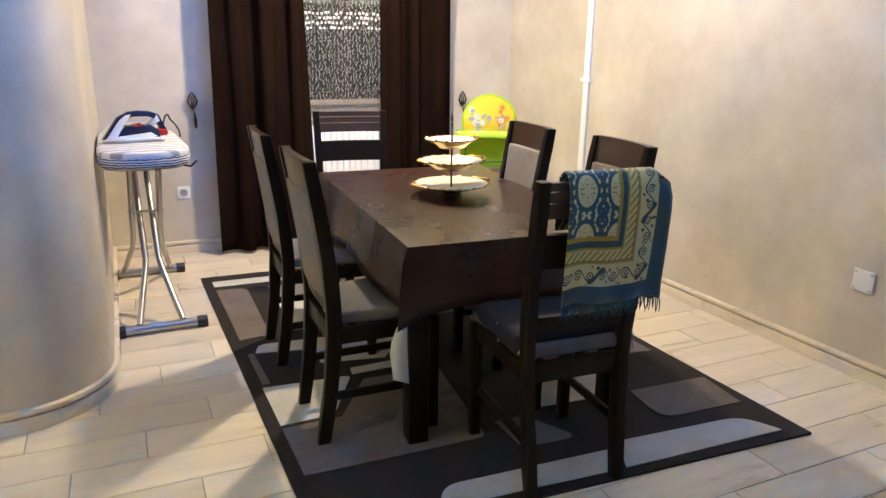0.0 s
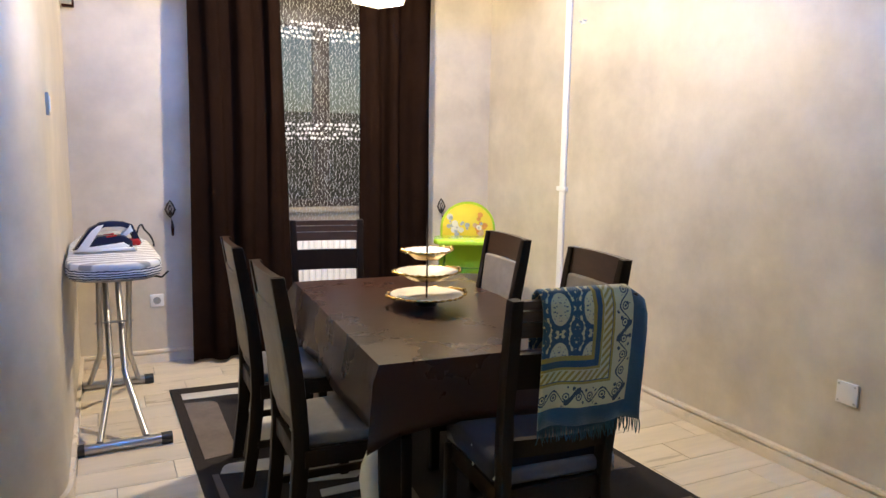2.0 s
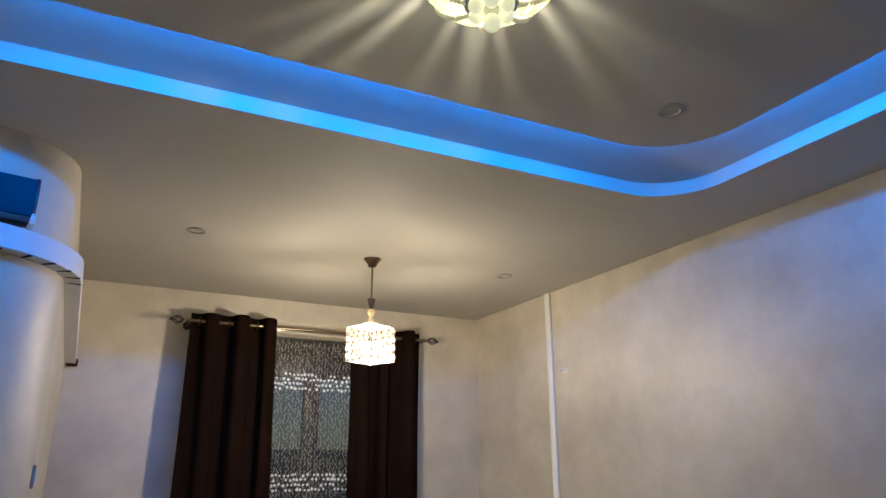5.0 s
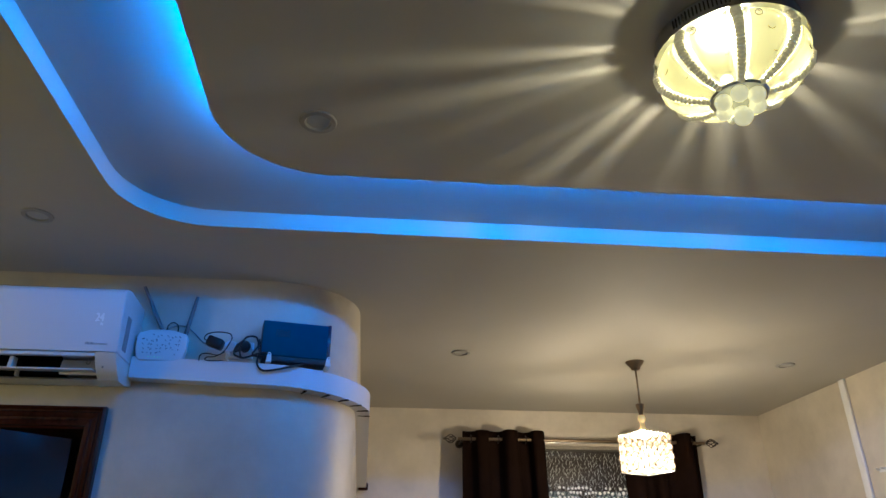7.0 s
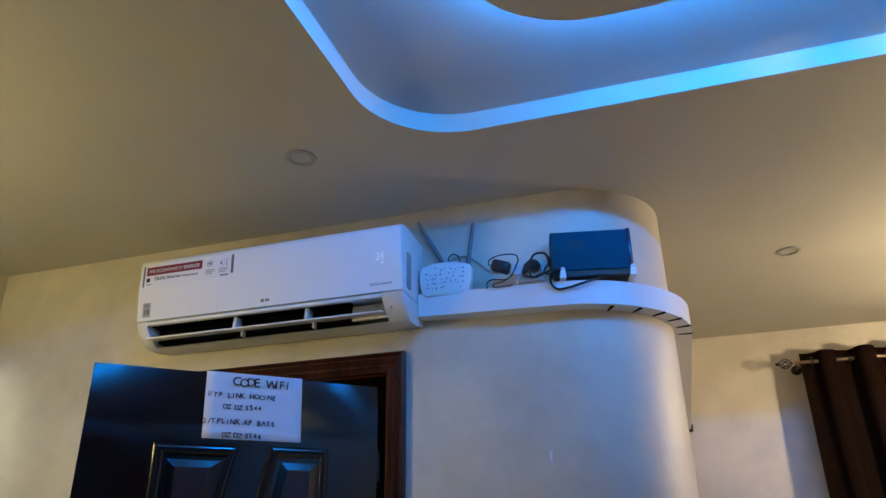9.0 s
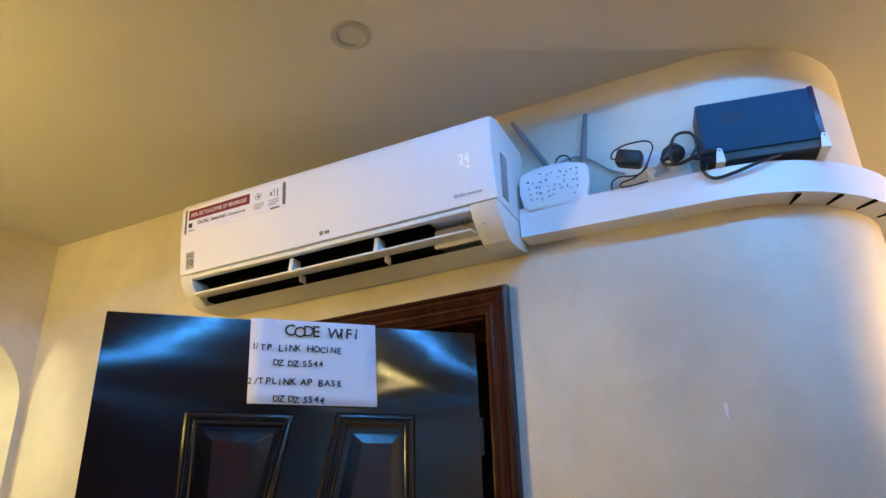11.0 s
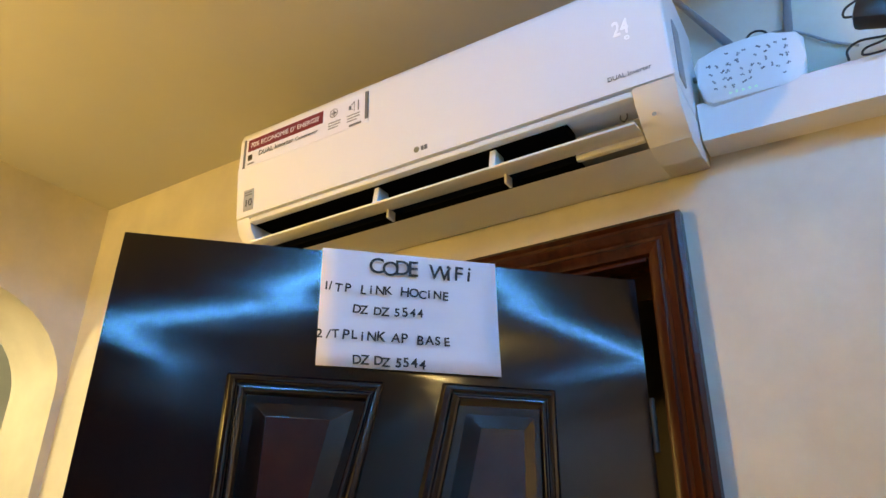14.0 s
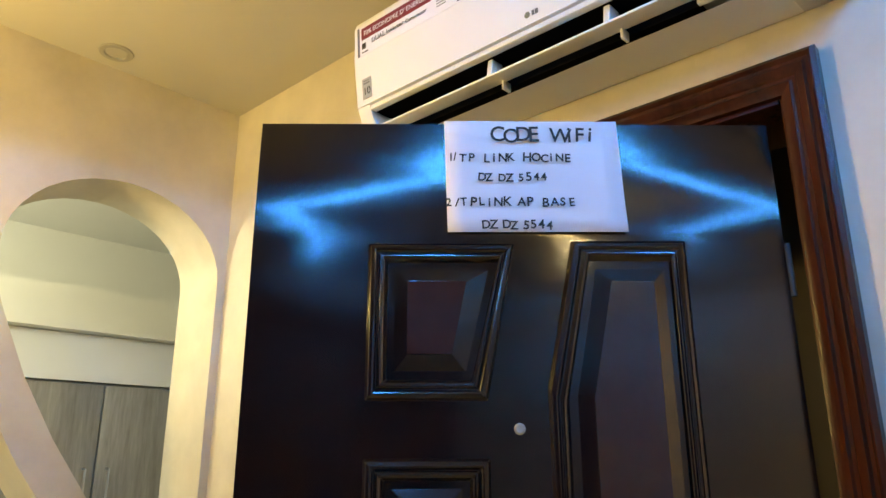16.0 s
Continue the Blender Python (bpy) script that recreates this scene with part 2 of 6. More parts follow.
def pr(outline, lo, hi, axis='z', bevel=0.0):
    bm = bmesh.new()
    prism(bm, outline, lo, hi, axis, bevel)
    return bm


def strip(bm, rows):
    """Joins rows of equally many points into a skin."""
    grid = [[bm.verts.new(p) for p in row] for row in rows]
    for r0, r1 in zip(grid, grid[1:]):
        for k in range(len(r0) - 1):
            bm.faces.new((r0[k], r0[k + 1], r1[k + 1], r1[k]))
    return grid


def arc(cx, cy, r, a0, a1, n):
    return [(cx + r * math.cos(radians(a0 + (a1 - a0) * i / n)), cy + r * math.sin(radians(a0 + (a1 - a0) * i / n))) for i in range(n + 1)]


def solid(ob, thickness, offset=-1.0):
    mo = ob.modifiers.new("thickness", 'SOLIDIFY')
    mo.thickness, mo.offset = thickness, offset
    return ob


def structure(name, bm, material, label, smooth=False):
    return tagged(link(name, bm, material, None, "", smooth), label, name.split("_")[0], "", "structure")


# ---- setting ----
XR, YW, YA, XS, XA, YB = 2.977, 5.05, 2.85, 0.05, -2.79, YBACK
RC = 0.36


def east(y):
    """The east wall's face, which opens a little towards the near end."""
    return 2.965 + 0.0165 * (5.05 - y)


# window wall with its opening
WX0, WX1, WZ0, WZ1 = 1.17, 2.12, 1.00, 2.51
bm = bmesh.new()
box(bm, (XS - 0.3, YW, 0), (WX0, YW + 0.22, CEIL + 0.3))
box(bm, (WX1, YW, 0), (XR + 0.4, YW + 0.22, CEIL + 0.3))
box(bm, (WX0, YW, 0), (WX1, YW + 0.22, WZ0))
box(bm, (WX0, YW, WZ1), (WX1, YW + 0.22, CEIL + 0.3))
structure("wall_north", bm, M_WALL, "cream pearl stucco wall with a curtained window")
structure("wall_east", pr([(east(YB - 0.2), YB - 0.2), (XR + 0.4, YB - 0.2), (XR + 0.4, YW), (east(YW), YW)], 0, CEIL + 0.3), M_WALL, "cream pearl stucco wall with mottled sheen")
structure("wall_south", bx((XA - 0.2, YB - 0.2, 0), (east(YB), YB, CEIL + 0.3)), M_UNLITWALL, "plain closing wall out of view, coloured dark as if unlit")

# wall with the round end: door opening, then the curve, then the alcove side
DX0, DX1, DZ, DJ = -1.85, -0.955, 2.168, -0.926
bm = bmesh.new()
outline = [(DJ, YA)] + arc(XS - RC, YA + RC, RC, -90, 0, 16) + [(XS, YW), (XS - 0.3, YW), (XS - 0.3, YA + 0.30), (DJ, YA + 0.20)]
prism(bm, outline, 0, CEIL + 0.3)
box(bm, (XA - 0.26, YA, 0), (DX0, YA + 0.20, CEIL + 0.3))
box(bm, (DX0, YA, DZ), (DJ, YA + 0.20, CEIL + 0.3))
structure("wall_west_round", bm, M_WALL, "cream stucco wall ending in a rounded corner", smooth=True)

# a chip in the stucco
rng = random.Random(21)
chip = []
for k in range(14):
    a = 2 * math.pi * k / 14
    w = rng.uniform(0.6, 1.2)
    chip.append((-0.378 + 0.0045 * w * math.cos(a), 1.853 + 0.022 * w * math.sin(a)))
link("stucco_chip", pr(chip, YA - 0.0012, YA + 0.002, 'y'), M_WHITE, bpy.data.objects["wall_west_round"], "white chip in the stucco")

# arch wall: an arched opening whose near side sweeps down in a curved band, with a lower opening beside it
AY1, AZ, AX = 2.82, 2.13, XA - 0.26


def sweep(t):
    """The curved band's edge beside the arch, from its top (t=0) to the floor (t=1): (y, z)."""
    pts = [(2.150, 2.13), (2.160, 2.02), (2.185, 1.95), (2.266, 1.769), (2.365, 1.600), (2.477, 1.441), (2.60, 1.27), (2.70, 1.08), (2.76, 0.85), (2.79, 0.5), (2.80, 0.02)]
    f = t * (len(pts) - 1)
    i = min(len(pts) - 2, int(f))
    return tuple(p + (q - p) * (f - i) for p, q in zip(pts[i], pts[i + 1]))


def band_edge(t, w):
    (y0, z0), (y1, z1) = sweep(max(0, t - 0.02)), sweep(min(1, t + 0.02))
    d = Vector((y1 - y0, z1 - z0)).normalized()
    y, z = sweep(t)
    return (y + d.y * w, z - d.x * w)


ac, ar, ah = (2.15 + AY1) / 2, (AY1 - 2.15) / 2, 0.27
curve = [(ac + ar * math.cos(radians(a)), AZ + ah * math.sin(radians(a))) for a in range(0, 181, 9)]
bm = bmesh.new()
prism(bm, [(AY1, 0), (YA, 0), (YA, CEIL + 0.3), (ac, CEIL + 0.3)] + curve[10::-1], AX, XA, 'x')
left_edge = [sweep(k / 30) for k in range(1, 31)]
right_edge = [band_edge(k / 30, 0.105) for k in range(30, 9, -1)]
prism(bm, [(ac, CEIL + 0.3), (1.95, CEIL + 0.3), (1.95, 1.72), (2.05, 1.78)] + right_edge[::-1] + left_edge[::-1] + curve[20:9:-1], AX, XA, 'x')
box(bm, (AX, YB - 0.2, 0), (XA, 1.60, CEIL + 0.3))
box(bm, (AX, 1.60, 1.72), (XA, 1.95, CEIL + 0.3))
structure("wall_arch", bm, M_WALL, "cream wall with an arched passage and curved band", smooth=True)

# ceiling with the light channel
CX0, CX1, CY0, CY1, CR = -0.745, 2.532, -1.45, 2.370, 0.285
IX0, IX1, IY0, IY1, IR = -0.349, 2.180, -1.06, 1.987, 0.31


def rounded(x0, x1, y0, y1, r, n=10):
    return arc(x1 - r, y1 - r, r, 0, 90, n) + arc(x0 + r, y1 - r, r, 90, 180, n) + arc(x0 + r, y0 + r, r, 180, 270, n) + arc(x1 - r, y0 + r, r, 270, 360, n)


outer, inner = rounded(CX0, CX1, CY0, CY1, CR), rounded(IX0, IX1, IY0, IY1, IR)
bm = bmesh.new()
ox0, ox1, oy0, oy1 = XA - 0.3, XR + 0.4, YB - 0.2, YW + 0.2
edge = [bm.verts.new((x, y, CEIL)) for x, y in outer]
cor = [bm.verts.new(p) for p in ((ox1, oy1, CEIL), (ox0, oy1, CEIL), (ox0, oy0, CEIL), (ox1, oy0, CEIL))]
for q in range(4):
    seg = edge[q * 11:(q + 1) * 11]
    for a, b in zip(seg, seg[1:]):
        bm.faces.new((a, b, cor[q]))
    bm.faces.new((seg[-1], edge[((q + 1) * 11) % 44], cor[(q + 1) % 4], cor[q]))
# channel: lip face, then a nearly flat soffit that rises to above the inner panel
rows = []
for f, z in ((0.0, 0.0), (0.0, 0.050), (0.012, 0.061), (0.12, 0.068), (0.3, 0.078), (0.6, 0.091), (0.85, 0.097), (1.0, 0.097), (1.25, 0.092)):
    rows.append([bm.verts.new((o[0] + (i[0] - o[0]) * f, o[1] + (i[1] - o[1]) * f, CEIL + z)) for o, i in zip(outer, inner)])
for a, b in zip(rows, rows[1:]):
    for k in range(44):
        bm.faces.new((a[k], a[(k + 1) % 44], b[(k + 1) % 44], b[k]))
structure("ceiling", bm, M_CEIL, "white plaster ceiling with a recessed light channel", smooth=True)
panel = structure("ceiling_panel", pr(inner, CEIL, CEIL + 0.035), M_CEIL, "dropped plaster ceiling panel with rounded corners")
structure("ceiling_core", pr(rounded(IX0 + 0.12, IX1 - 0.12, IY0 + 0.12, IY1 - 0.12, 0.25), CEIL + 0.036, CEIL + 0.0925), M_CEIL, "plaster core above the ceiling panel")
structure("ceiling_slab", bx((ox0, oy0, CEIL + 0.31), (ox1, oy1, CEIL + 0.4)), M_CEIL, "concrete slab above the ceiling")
bm = bmesh.new()
led = rounded(IX0 + 0.014, IX1 - 0.014, IY0 + 0.014, IY1 - 0.014, IR - 0.012)
ring0 = [bm.verts.new((x, y, CEIL + 0.064)) for x, y in led]
ring1 = [bm.verts.new((x, y, CEIL + 0.079)) for x, y in led]
for k in range(44):
    bm.faces.new((ring0[k], ring0[(k + 1) % 44], ring1[(k + 1) % 44], ring1[k]))
tagged(link("led_strip", bm, M_STRIP), "blue LED strip hidden above the ceiling panel", "led strip")

# floor base
structure("floor", bx((XA - 2.2, YB - 0.2, -0.1), (XR + 0.4, YW + 0.2, -0.006)), M_GROUT, "floor of pale wood-look tiles")

# skirting
def skirting(name, pts, h=0.086, d=0.016):
    bm = bmesh.new()
    off = []
    for i, p in enumerate(pts):
        a, b = Vector(pts[max(i - 1, 0)]), Vector(pts[min(i + 1, len(pts) - 1)])
        t = (b - a).normalized()
        off.append(Vector(p) + Vector((t.y, -t.x)) * d)
    # plain foot, a sunk line and a rounded bead on top: (share of the depth, height)
    rows = [[(*(Vector(p).lerp(q, w)), z) for p, q in zip(pts, off)] for w, z in
            ((1.0, 0), (1.0, h * 0.60), (0.85, h * 0.64), (0.45, h * 0.66), (0.45, h * 0.72), (0.9, h * 0.74), (1.25, h * 0.79), (1.3, h * 0.88), (1.1, h * 0.97), (0.6, h), (0.0, h + 0.001))]
    strip(bm, rows)
    return structure(name, bm, M_SKIRT, "beige tile skirting along the wall", smooth=True)


skirting("baseboard_east", [(east(YW), YW), (east(1.0), 1.0), (east(YB), YB)])
skirting("baseboard_north", [(XS, YW), (east(YW) - 0.015, YW)])
skirting("baseboard_round", [(DX1 + 0.1, YA)] + arc(XS - RC, YA + RC, RC, -90, 0, 16) + [(XS, YW - 0.015)])

# hall seen through the arch, and the room behind the open door
structure("hall_wall", bx((-4.9, 0.6, 0), (-4.75, 4.6, CEIL)), M_WHITE, "white hall wall")
structure("hall_wall_side", bx((-4.75, 4.4, 0), (-2.2, 4.6, CEIL)), M_WHITE, "white hall side wall")
structure("hall_wall_end", bx((-4.75, 0.4, 0), (AX, 0.6, CEIL)), M_WHITE, "white hall end wall")
structure("hall_ceiling", bx((-4.9, 0.4, CEIL + 0.002), (AX - 0.001, 4.6, CEIL + 0.1)), M_WHITE, "white hall ceiling")
structure("hall_partition", bx((-2.3, YA + 0.2, 0), (-2.2, 4.4, CEIL)), M_WHITE, "white hall partition")
structure("back_room_wall", bx((-2.2, 4.2, 0), (XS - 0.3, 4.3, CEIL)), M_UNLITWALL, "plain wall coloured dark to stand in for an unlit room")
structure("back_room_ceiling", bx((-2.2, YA + 0.2, CEIL + 0.002), (XS - 0.3, 4.3, CEIL + 0.1)), M_WHITE, "plain ceiling of the unlit room")

# ---- dining alcove ----
def rug():
    """Rug with slightly skewed corners, built as a flat weave with raised coloured fields."""
    nl, nr, fr, fl = Vector((0.563, 1.80)), Vector((2.412, 1.694)), Vector((2.36, 4.36)), Vector((0.522, 4.415))

    def at(u, v, z):
        p = (nl * (1 - u) + nr * u) * (1 - v) + (fl * (1 - u) + fr * u) * v
        return (p.x, p.y, z)
    r = thing("rug", (0, 0, 0), "dark brown rug with taupe and cream geometric fields under the table", "rug")
    bm = bmesh.new()
    n = 12
    strip(bm, [[at(i / n, j / n, 0.009 + 0.0008 * math.sin(i * 3.1 + j * 1.7)) for i in range(n + 1)] for j in range(n + 1)])
    for side in ([at(i / n, 0, 0.009) for i in range(n + 1)], [at(i / n, 1, 0.009) for i in range(n + 1)], [at(0, i / n, 0.009) for i in range(n + 1)], [at(1, i / n, 0.009) for i in range(n + 1)]):
        strip(bm, [side, [(x, y, 0.0) for x, y, z in side]])
    part("weave", bm, M_RUGDARK, r)

    def field(pts, material, radius=0.0):
        # outline in metres across and along, with rounded corners where a radius is given
        out = []
        k = len(pts)
        for i in range(k):
            p0, p, p1 = Vector(pts[i - 1][:2]), Vector(pts[i][:2]), Vector(pts[(i + 1) % k][:2])
            rr = pts[i][2] if len(pts[i]) > 2 else radius
            if rr <= 0:
                out.append(p)
                continue
            a, b = p + (p0 - p).normalized() * rr, p + (p1 - p).normalized() * rr
            out.extend([(a * (1 - s) ** 2 + p * 2 * s * (1 - s) + b * s ** 2) for s in (0, 0.25, 0.5, 0.75, 1)])
        bm2 = bmesh.new()
        lo = [bm2.verts.new(at(p.x / 1.85, p.y / 2.62, 0.0095)) for p in out]
        hi = [bm2.verts.new(at(p.x / 1.85, p.y / 2.62, 0.0125)) for p in out]
        bm2.faces.new(hi)
        for i in range(len(out)):
            bm2.faces.new((lo[i - 1], lo[i], hi[i], hi[i - 1]))
        part("field", bm2, material, r, smooth=False)
    # far end
    field([(0.05, 2.41), (1.78, 2.41), (1.78, 2.51), (0.05, 2.51)], M_RUGCREAM)
    field([(0.05, 1.57), (0.20, 1.60), (0.22, 2.34, 0.06), (0.05, 2.35)], M_RUGTAUPE)
    field([(0.32, 1.62), (0.55, 1.60, 0.05), (0.55, 2.30), (0.34, 2.32)], M_RUGCREAM)
    field([(0.66, 1.60), (1.20, 1.58), (1.20, 2.30, 0.1), (0.66, 2.30)], M_RUGTAUPE)
    field([(1.30, 1.66), (1.78, 1.66), (1.78, 2.30), (1.30, 2.30, 0.08)], M_RUGCREAM)
    # middle
    field([(0.09, 1.40), (0.34, 1.36, 0.03), (0.34, 1.20), (0.62, 1.16), (0.78, 1.34), (0.78, 1.45), (0.40, 1.48), (0.12, 1.49, 0.04)], M_RUGCREAM)
    field([(0.055, 1.07), (0.088, 1.07), (0.082, 1.40), (0.055, 1.40)], M_RUGTAUPE)
    field([(0.05, 0.71), (0.26, 0.73), (0.42, 1.03, 0.03), (0.05, 1.04)], M_RUGCREAM)
    field([(0.43, 1.04), (0.80, 1.06), (0.82, 1.13), (0.44, 1.10)], M_RUGCREAM)
    field([(0.05, 0.365), (0.72, 0.38, 0.04), (0.80, 0.98), (0.46, 0.98), (0.28, 0.70), (0.05, 0.69)], M_RUGTAUPE)
    # near end
    field([(0.38, 0.05, 0.02), (1.03, 0.04), (1.11, 0.155), (0.45, 0.155, 0.05)], M_RUGCREAM)
    field([(1.06, 0.04), (1.76, 0.05), (1.69, 0.18, 0.07), (1.14, 0.19)], M_RUGCREAM)
    field([(1.40, 0.27, 0.09), (1.79, 0.27), (1.82, 0.50), (1.44, 0.50)], M_RUGTAUPE)
    field([(0.80, 0.27), (1.03, 0.27, 0.05), (0.92, 0.47), (0.80, 0.47)], M_RUGTAUPE)
    field([(1.00, 0.51), (1.32, 0.50), (1.43, 0.70), (1.10, 0.74)], M_RUGCREAM)
    field([(1.20, 0.86), (1.80, 0.80), (1.80, 1.52), (1.20, 1.52, 0.1)], M_RUGTAUPE)


M_RUGDARK = mat("rug_dark_pile", (0.013, 0.009, 0.009), 0.95, 0, 0.3, 40, 0.6, 350, sheen=0.0)
M_RUGTAUPE = mat("rug_taupe_pile", (0.135, 0.11, 0.10), 0.95, 0, 0.2, 40, 0.6, 350, sheen=0.0)
M_RUGCREAM = mat("rug_cream_pile", (0.50, 0.49, 0.47), 0.95, 0, 0.12, 40, 0.6, 350, sheen=0.0)
rug()
RUGZ = 0.0115


def dining_chair(padded, label, group):
    """Local: faces +y, feet on z=0."""
    c = thing("dining_chair", (0, 0, 0), label, "chair", group=group)
    H = 1.03
    def stile_y(z):
        pts = [(0, -0.222), (0.22, -0.190), (0.46, -0.172), (0.7, -0.190), (H, -0.245)]
        for (z0, y0), (z1, y1) in zip(pts, pts[1:]):
            if z <= z1:
                s = (z - z0) / (z1 - z0)
                return y0 + (y1 - y0) * s
        return pts[-1][1]
    for sx in (-1, 1):
        bm = bmesh.new()
        rings = []
        for i in range(13):
            z = H * i / 12
            cx = sx * (0.158 + 0.026 * z / H)
            hw, hd = 0.017, 0.021 + 0.006 * (1 - abs(z - 0.46) / 0.6)
            y = stile_y(z)
            rings.append([bm.verts.new((cx + a * hw, y + b * hd, z)) for a, b in ((-1, -1), (1, -1), (1, 1), (-1, 1))])
        for a, b in zip(rings, rings[1:]):
            for k in range(4):
                bm.faces.new((a[k], a[(k + 1) % 4], b[(k + 1) % 4], b[k]))
        bm.faces.new(rings[0])
        bm.faces.new(rings[-1])
        bmesh.ops.bevel(bm, geom=[e for e in bm.edges if abs((e.verts[0].co - e.verts[1].co).normalized().z) > 0.8], offset=0.005, segments=2, affect='EDGES', profile=0.5)
        part("back_leg", bm, M_DARKWOOD, c)
        part("leg", bx((sx * 0.185 - 0.019, 0.165, 0), (sx * 0.185 + 0.019, 0.203, 0.44), 0.004), M_DARKWOOD, c)
        part("side_rail", bx((sx * 0.178 - 0.011, -0.165, 0.385), (sx * 0.178 + 0.011, 0.17, 0.445), 0.003), M_DARKWOOD, c)
        part("stretcher", bx((sx * 0.174 - 0.009, -0.18, 0.17), (sx * 0.174 + 0.009, 0.17, 0.20), 0.003), M_DARKWOOD, c)
    part("front_rail", bx((-0.168, 0.173, 0.385), (0.168, 0.196, 0.445), 0.003), M_DARKWOOD, c)
    part("back_rail", bx((-0.15, -0.19, 0.375), (0.15, -0.168, 0.445), 0.003), M_DARKWOOD, c)

    def rail(name, z0, z1, depth, material, arch=0.0, bow=0.012, wide=0.0):
        bm = bmesh.new()
        n = 10
        front, back = [], []
        for i in range(n + 1):
            u = -1 + 2 * i / n
            hw = 0.150 + 0.022 * (z0 / H) + wide
            yb = -bow * (1 - u * u)
            zt = z1 + 0.002 * (1 - u * u) * (1 if z1 > 1 else 0)
            zb = z0 + arch * max(0, 1 - (u / 0.72) ** 6)
            y0, y1 = stile_y(z0), stile_y(z1)
            front.append([(u * hw, y0 + yb + depth, zb), (u * hw, y1 + yb + depth, zt)])
            back.append([(u * hw, y0 + yb - depth, zb), (u * hw, y1 + yb - depth, zt)])
        rows = [[f[0] for f in front], [f[1] for f in front], [b[1] for b in back], [b[0] for b in back], [f[0] for f in front]]
        g = strip(bm, rows)
        bmesh.ops.remove_doubles(bm, verts=bm.verts, dist=1e-5)
        bmesh.ops.holes_fill(bm, edges=bm.edges)
        return part(name, bm, material, c)
    if padded:
        rail("top_rail", 0.925, 1.032, 0.013, M_WENGE, wide=0.016)
        rail("lower_rail", 0.505, 0.545, 0.012, M_DARKWOOD)
        p = rail("back_pad", 0.547, 0.923, 0.022, M_FABRIC)
        p["label"] = "grey upholstered back pad"
        mo = p.modifiers.new("round", 'BEVEL')
        mo.width, mo.segments = 0.008, 3
    else:
        rail("top_rail", 1.002, 1.026, 0.012, M_WENGE, wide=0.012)
        rail("top_rail", 0.968, 0.998, 0.014, M_WENGE)
        rail("top_rail", 0.918, 0.964, 0.012, M_WENGE)
        rail("middle_rail", 0.760, 0.868, 0.012, M_DARKWOOD, arch=0.0)
        rail("lower_rail", 0.545, 0.600, 0.012, M_DARKWOOD)
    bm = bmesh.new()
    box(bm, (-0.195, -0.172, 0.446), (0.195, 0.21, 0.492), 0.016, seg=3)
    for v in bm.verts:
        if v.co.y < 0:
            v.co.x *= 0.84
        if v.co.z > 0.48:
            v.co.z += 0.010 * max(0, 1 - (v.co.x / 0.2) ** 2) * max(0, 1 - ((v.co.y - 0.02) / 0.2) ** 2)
    part("seat", bm, M_SEATSHADE, c, "grey upholstered seat")
    return c


SIDE_LABEL = "dark wooden dining chair with grey upholstered back and seat"
side = dining_chair(True, SIDE_LABEL, "chairs round the table")
LOW = Matrix.Diagonal((1, 1, 0.985, 1))
side.matrix_world = pose(0.945, 2.49, RUGZ, 0, 0, -91) @ LOW
copy_thing(side, pose(0.945, 3.18, RUGZ, 0, 0, -92))
copy_thing(side, pose(1.70, 3.04, RUGZ, 0, 0, 86))
copy_thing(side, pose(1.745, 2.42, RUGZ, 0, 0, 85))
end = dining_chair(False, "dark wooden dining chair with a ladder back at the table end", "chairs round the table")
end.matrix_world = pose(1.29, 3.70, RUGZ, 0, 0, 170) @ LOW
near_chair = copy_thing(end, pose(1.415, 1.99, RUGZ, 0, 0, -4))
tagged(near_chair, "dark wooden dining chair with a towel over its back")


def cushion():
    c = thing("seat_cushion", (1.43, 1.995, RUGZ), "navy tie-on seat cushion with frayed grey ties", "cushion", rz=-4)
    bm = bmesh.new()
    box(bm, (-0.206, -0.150, 0.440), (0.206, 0.222, 0.520), 0.022, seg=3)
    for v in bm.verts:
        v.co.z += 0.006 * noise.noise(v.co * 9)
    part("pad", bm, M_NAVY, c)
    rng = random.Random(8)
    for sx, sy in ((-0.19, -0.16), (0.19, -0.16), (-0.20, 0.0), (0.19, 0.10)):
        bm = bmesh.new()
        for k in range(5):
            a = Vector((sx, sy, 0.505))
            d = Vector((rng.uniform(-0.4, 0.4), rng.uniform(-0.6, 0.2), -1)).normalized()
            tube(bm, [a, a + d * 0.025 + Vector((0, -0.012, 0)), a + d * rng.uniform(0.045, 0.075)], [0.007, 0.006, 0.003], 5)
        part("tie", bm, M_TIE, c, "frayed grey fabric tie")


M_TIE = mat("grey_ties", (0.42, 0.42, 0.43), 0.9, 0, 0.2, 60)
cushion()


def dining_table():
    t = thing("dining_table", (1.480, 2.905, RUGZ), "dark wooden dining table with square legs", "table", rz=-3.6)
    part("tabletop", bx((-0.435, -0.725, 0.695), (0.435, 0.725, 0.725), 0.004), M_DARKWOOD, t)
    for sx in (-1, 1):
        for sy in (-1, 1):
            part("leg", bx((sx * 0.405 - 0.037, sy * 0.70 - 0.037, 0), (sx * 0.405 + 0.037, sy * 0.70 + 0.037, 0.695), 0.004), M_DARKWOOD, t)
        part("apron", bx((sx * 0.405 - 0.012, -0.66, 0.605), (sx * 0.405 + 0.012, 0.66, 0.695), 0.002), M_DARKWOOD, t)
    for sy in (-1, 1):
        part("apron", bx((-0.365, sy * 0.70 - 0.012, 0.605), (0.365, sy * 0.70 + 0.012, 0.695), 0.002), M_DARKWOOD, t)


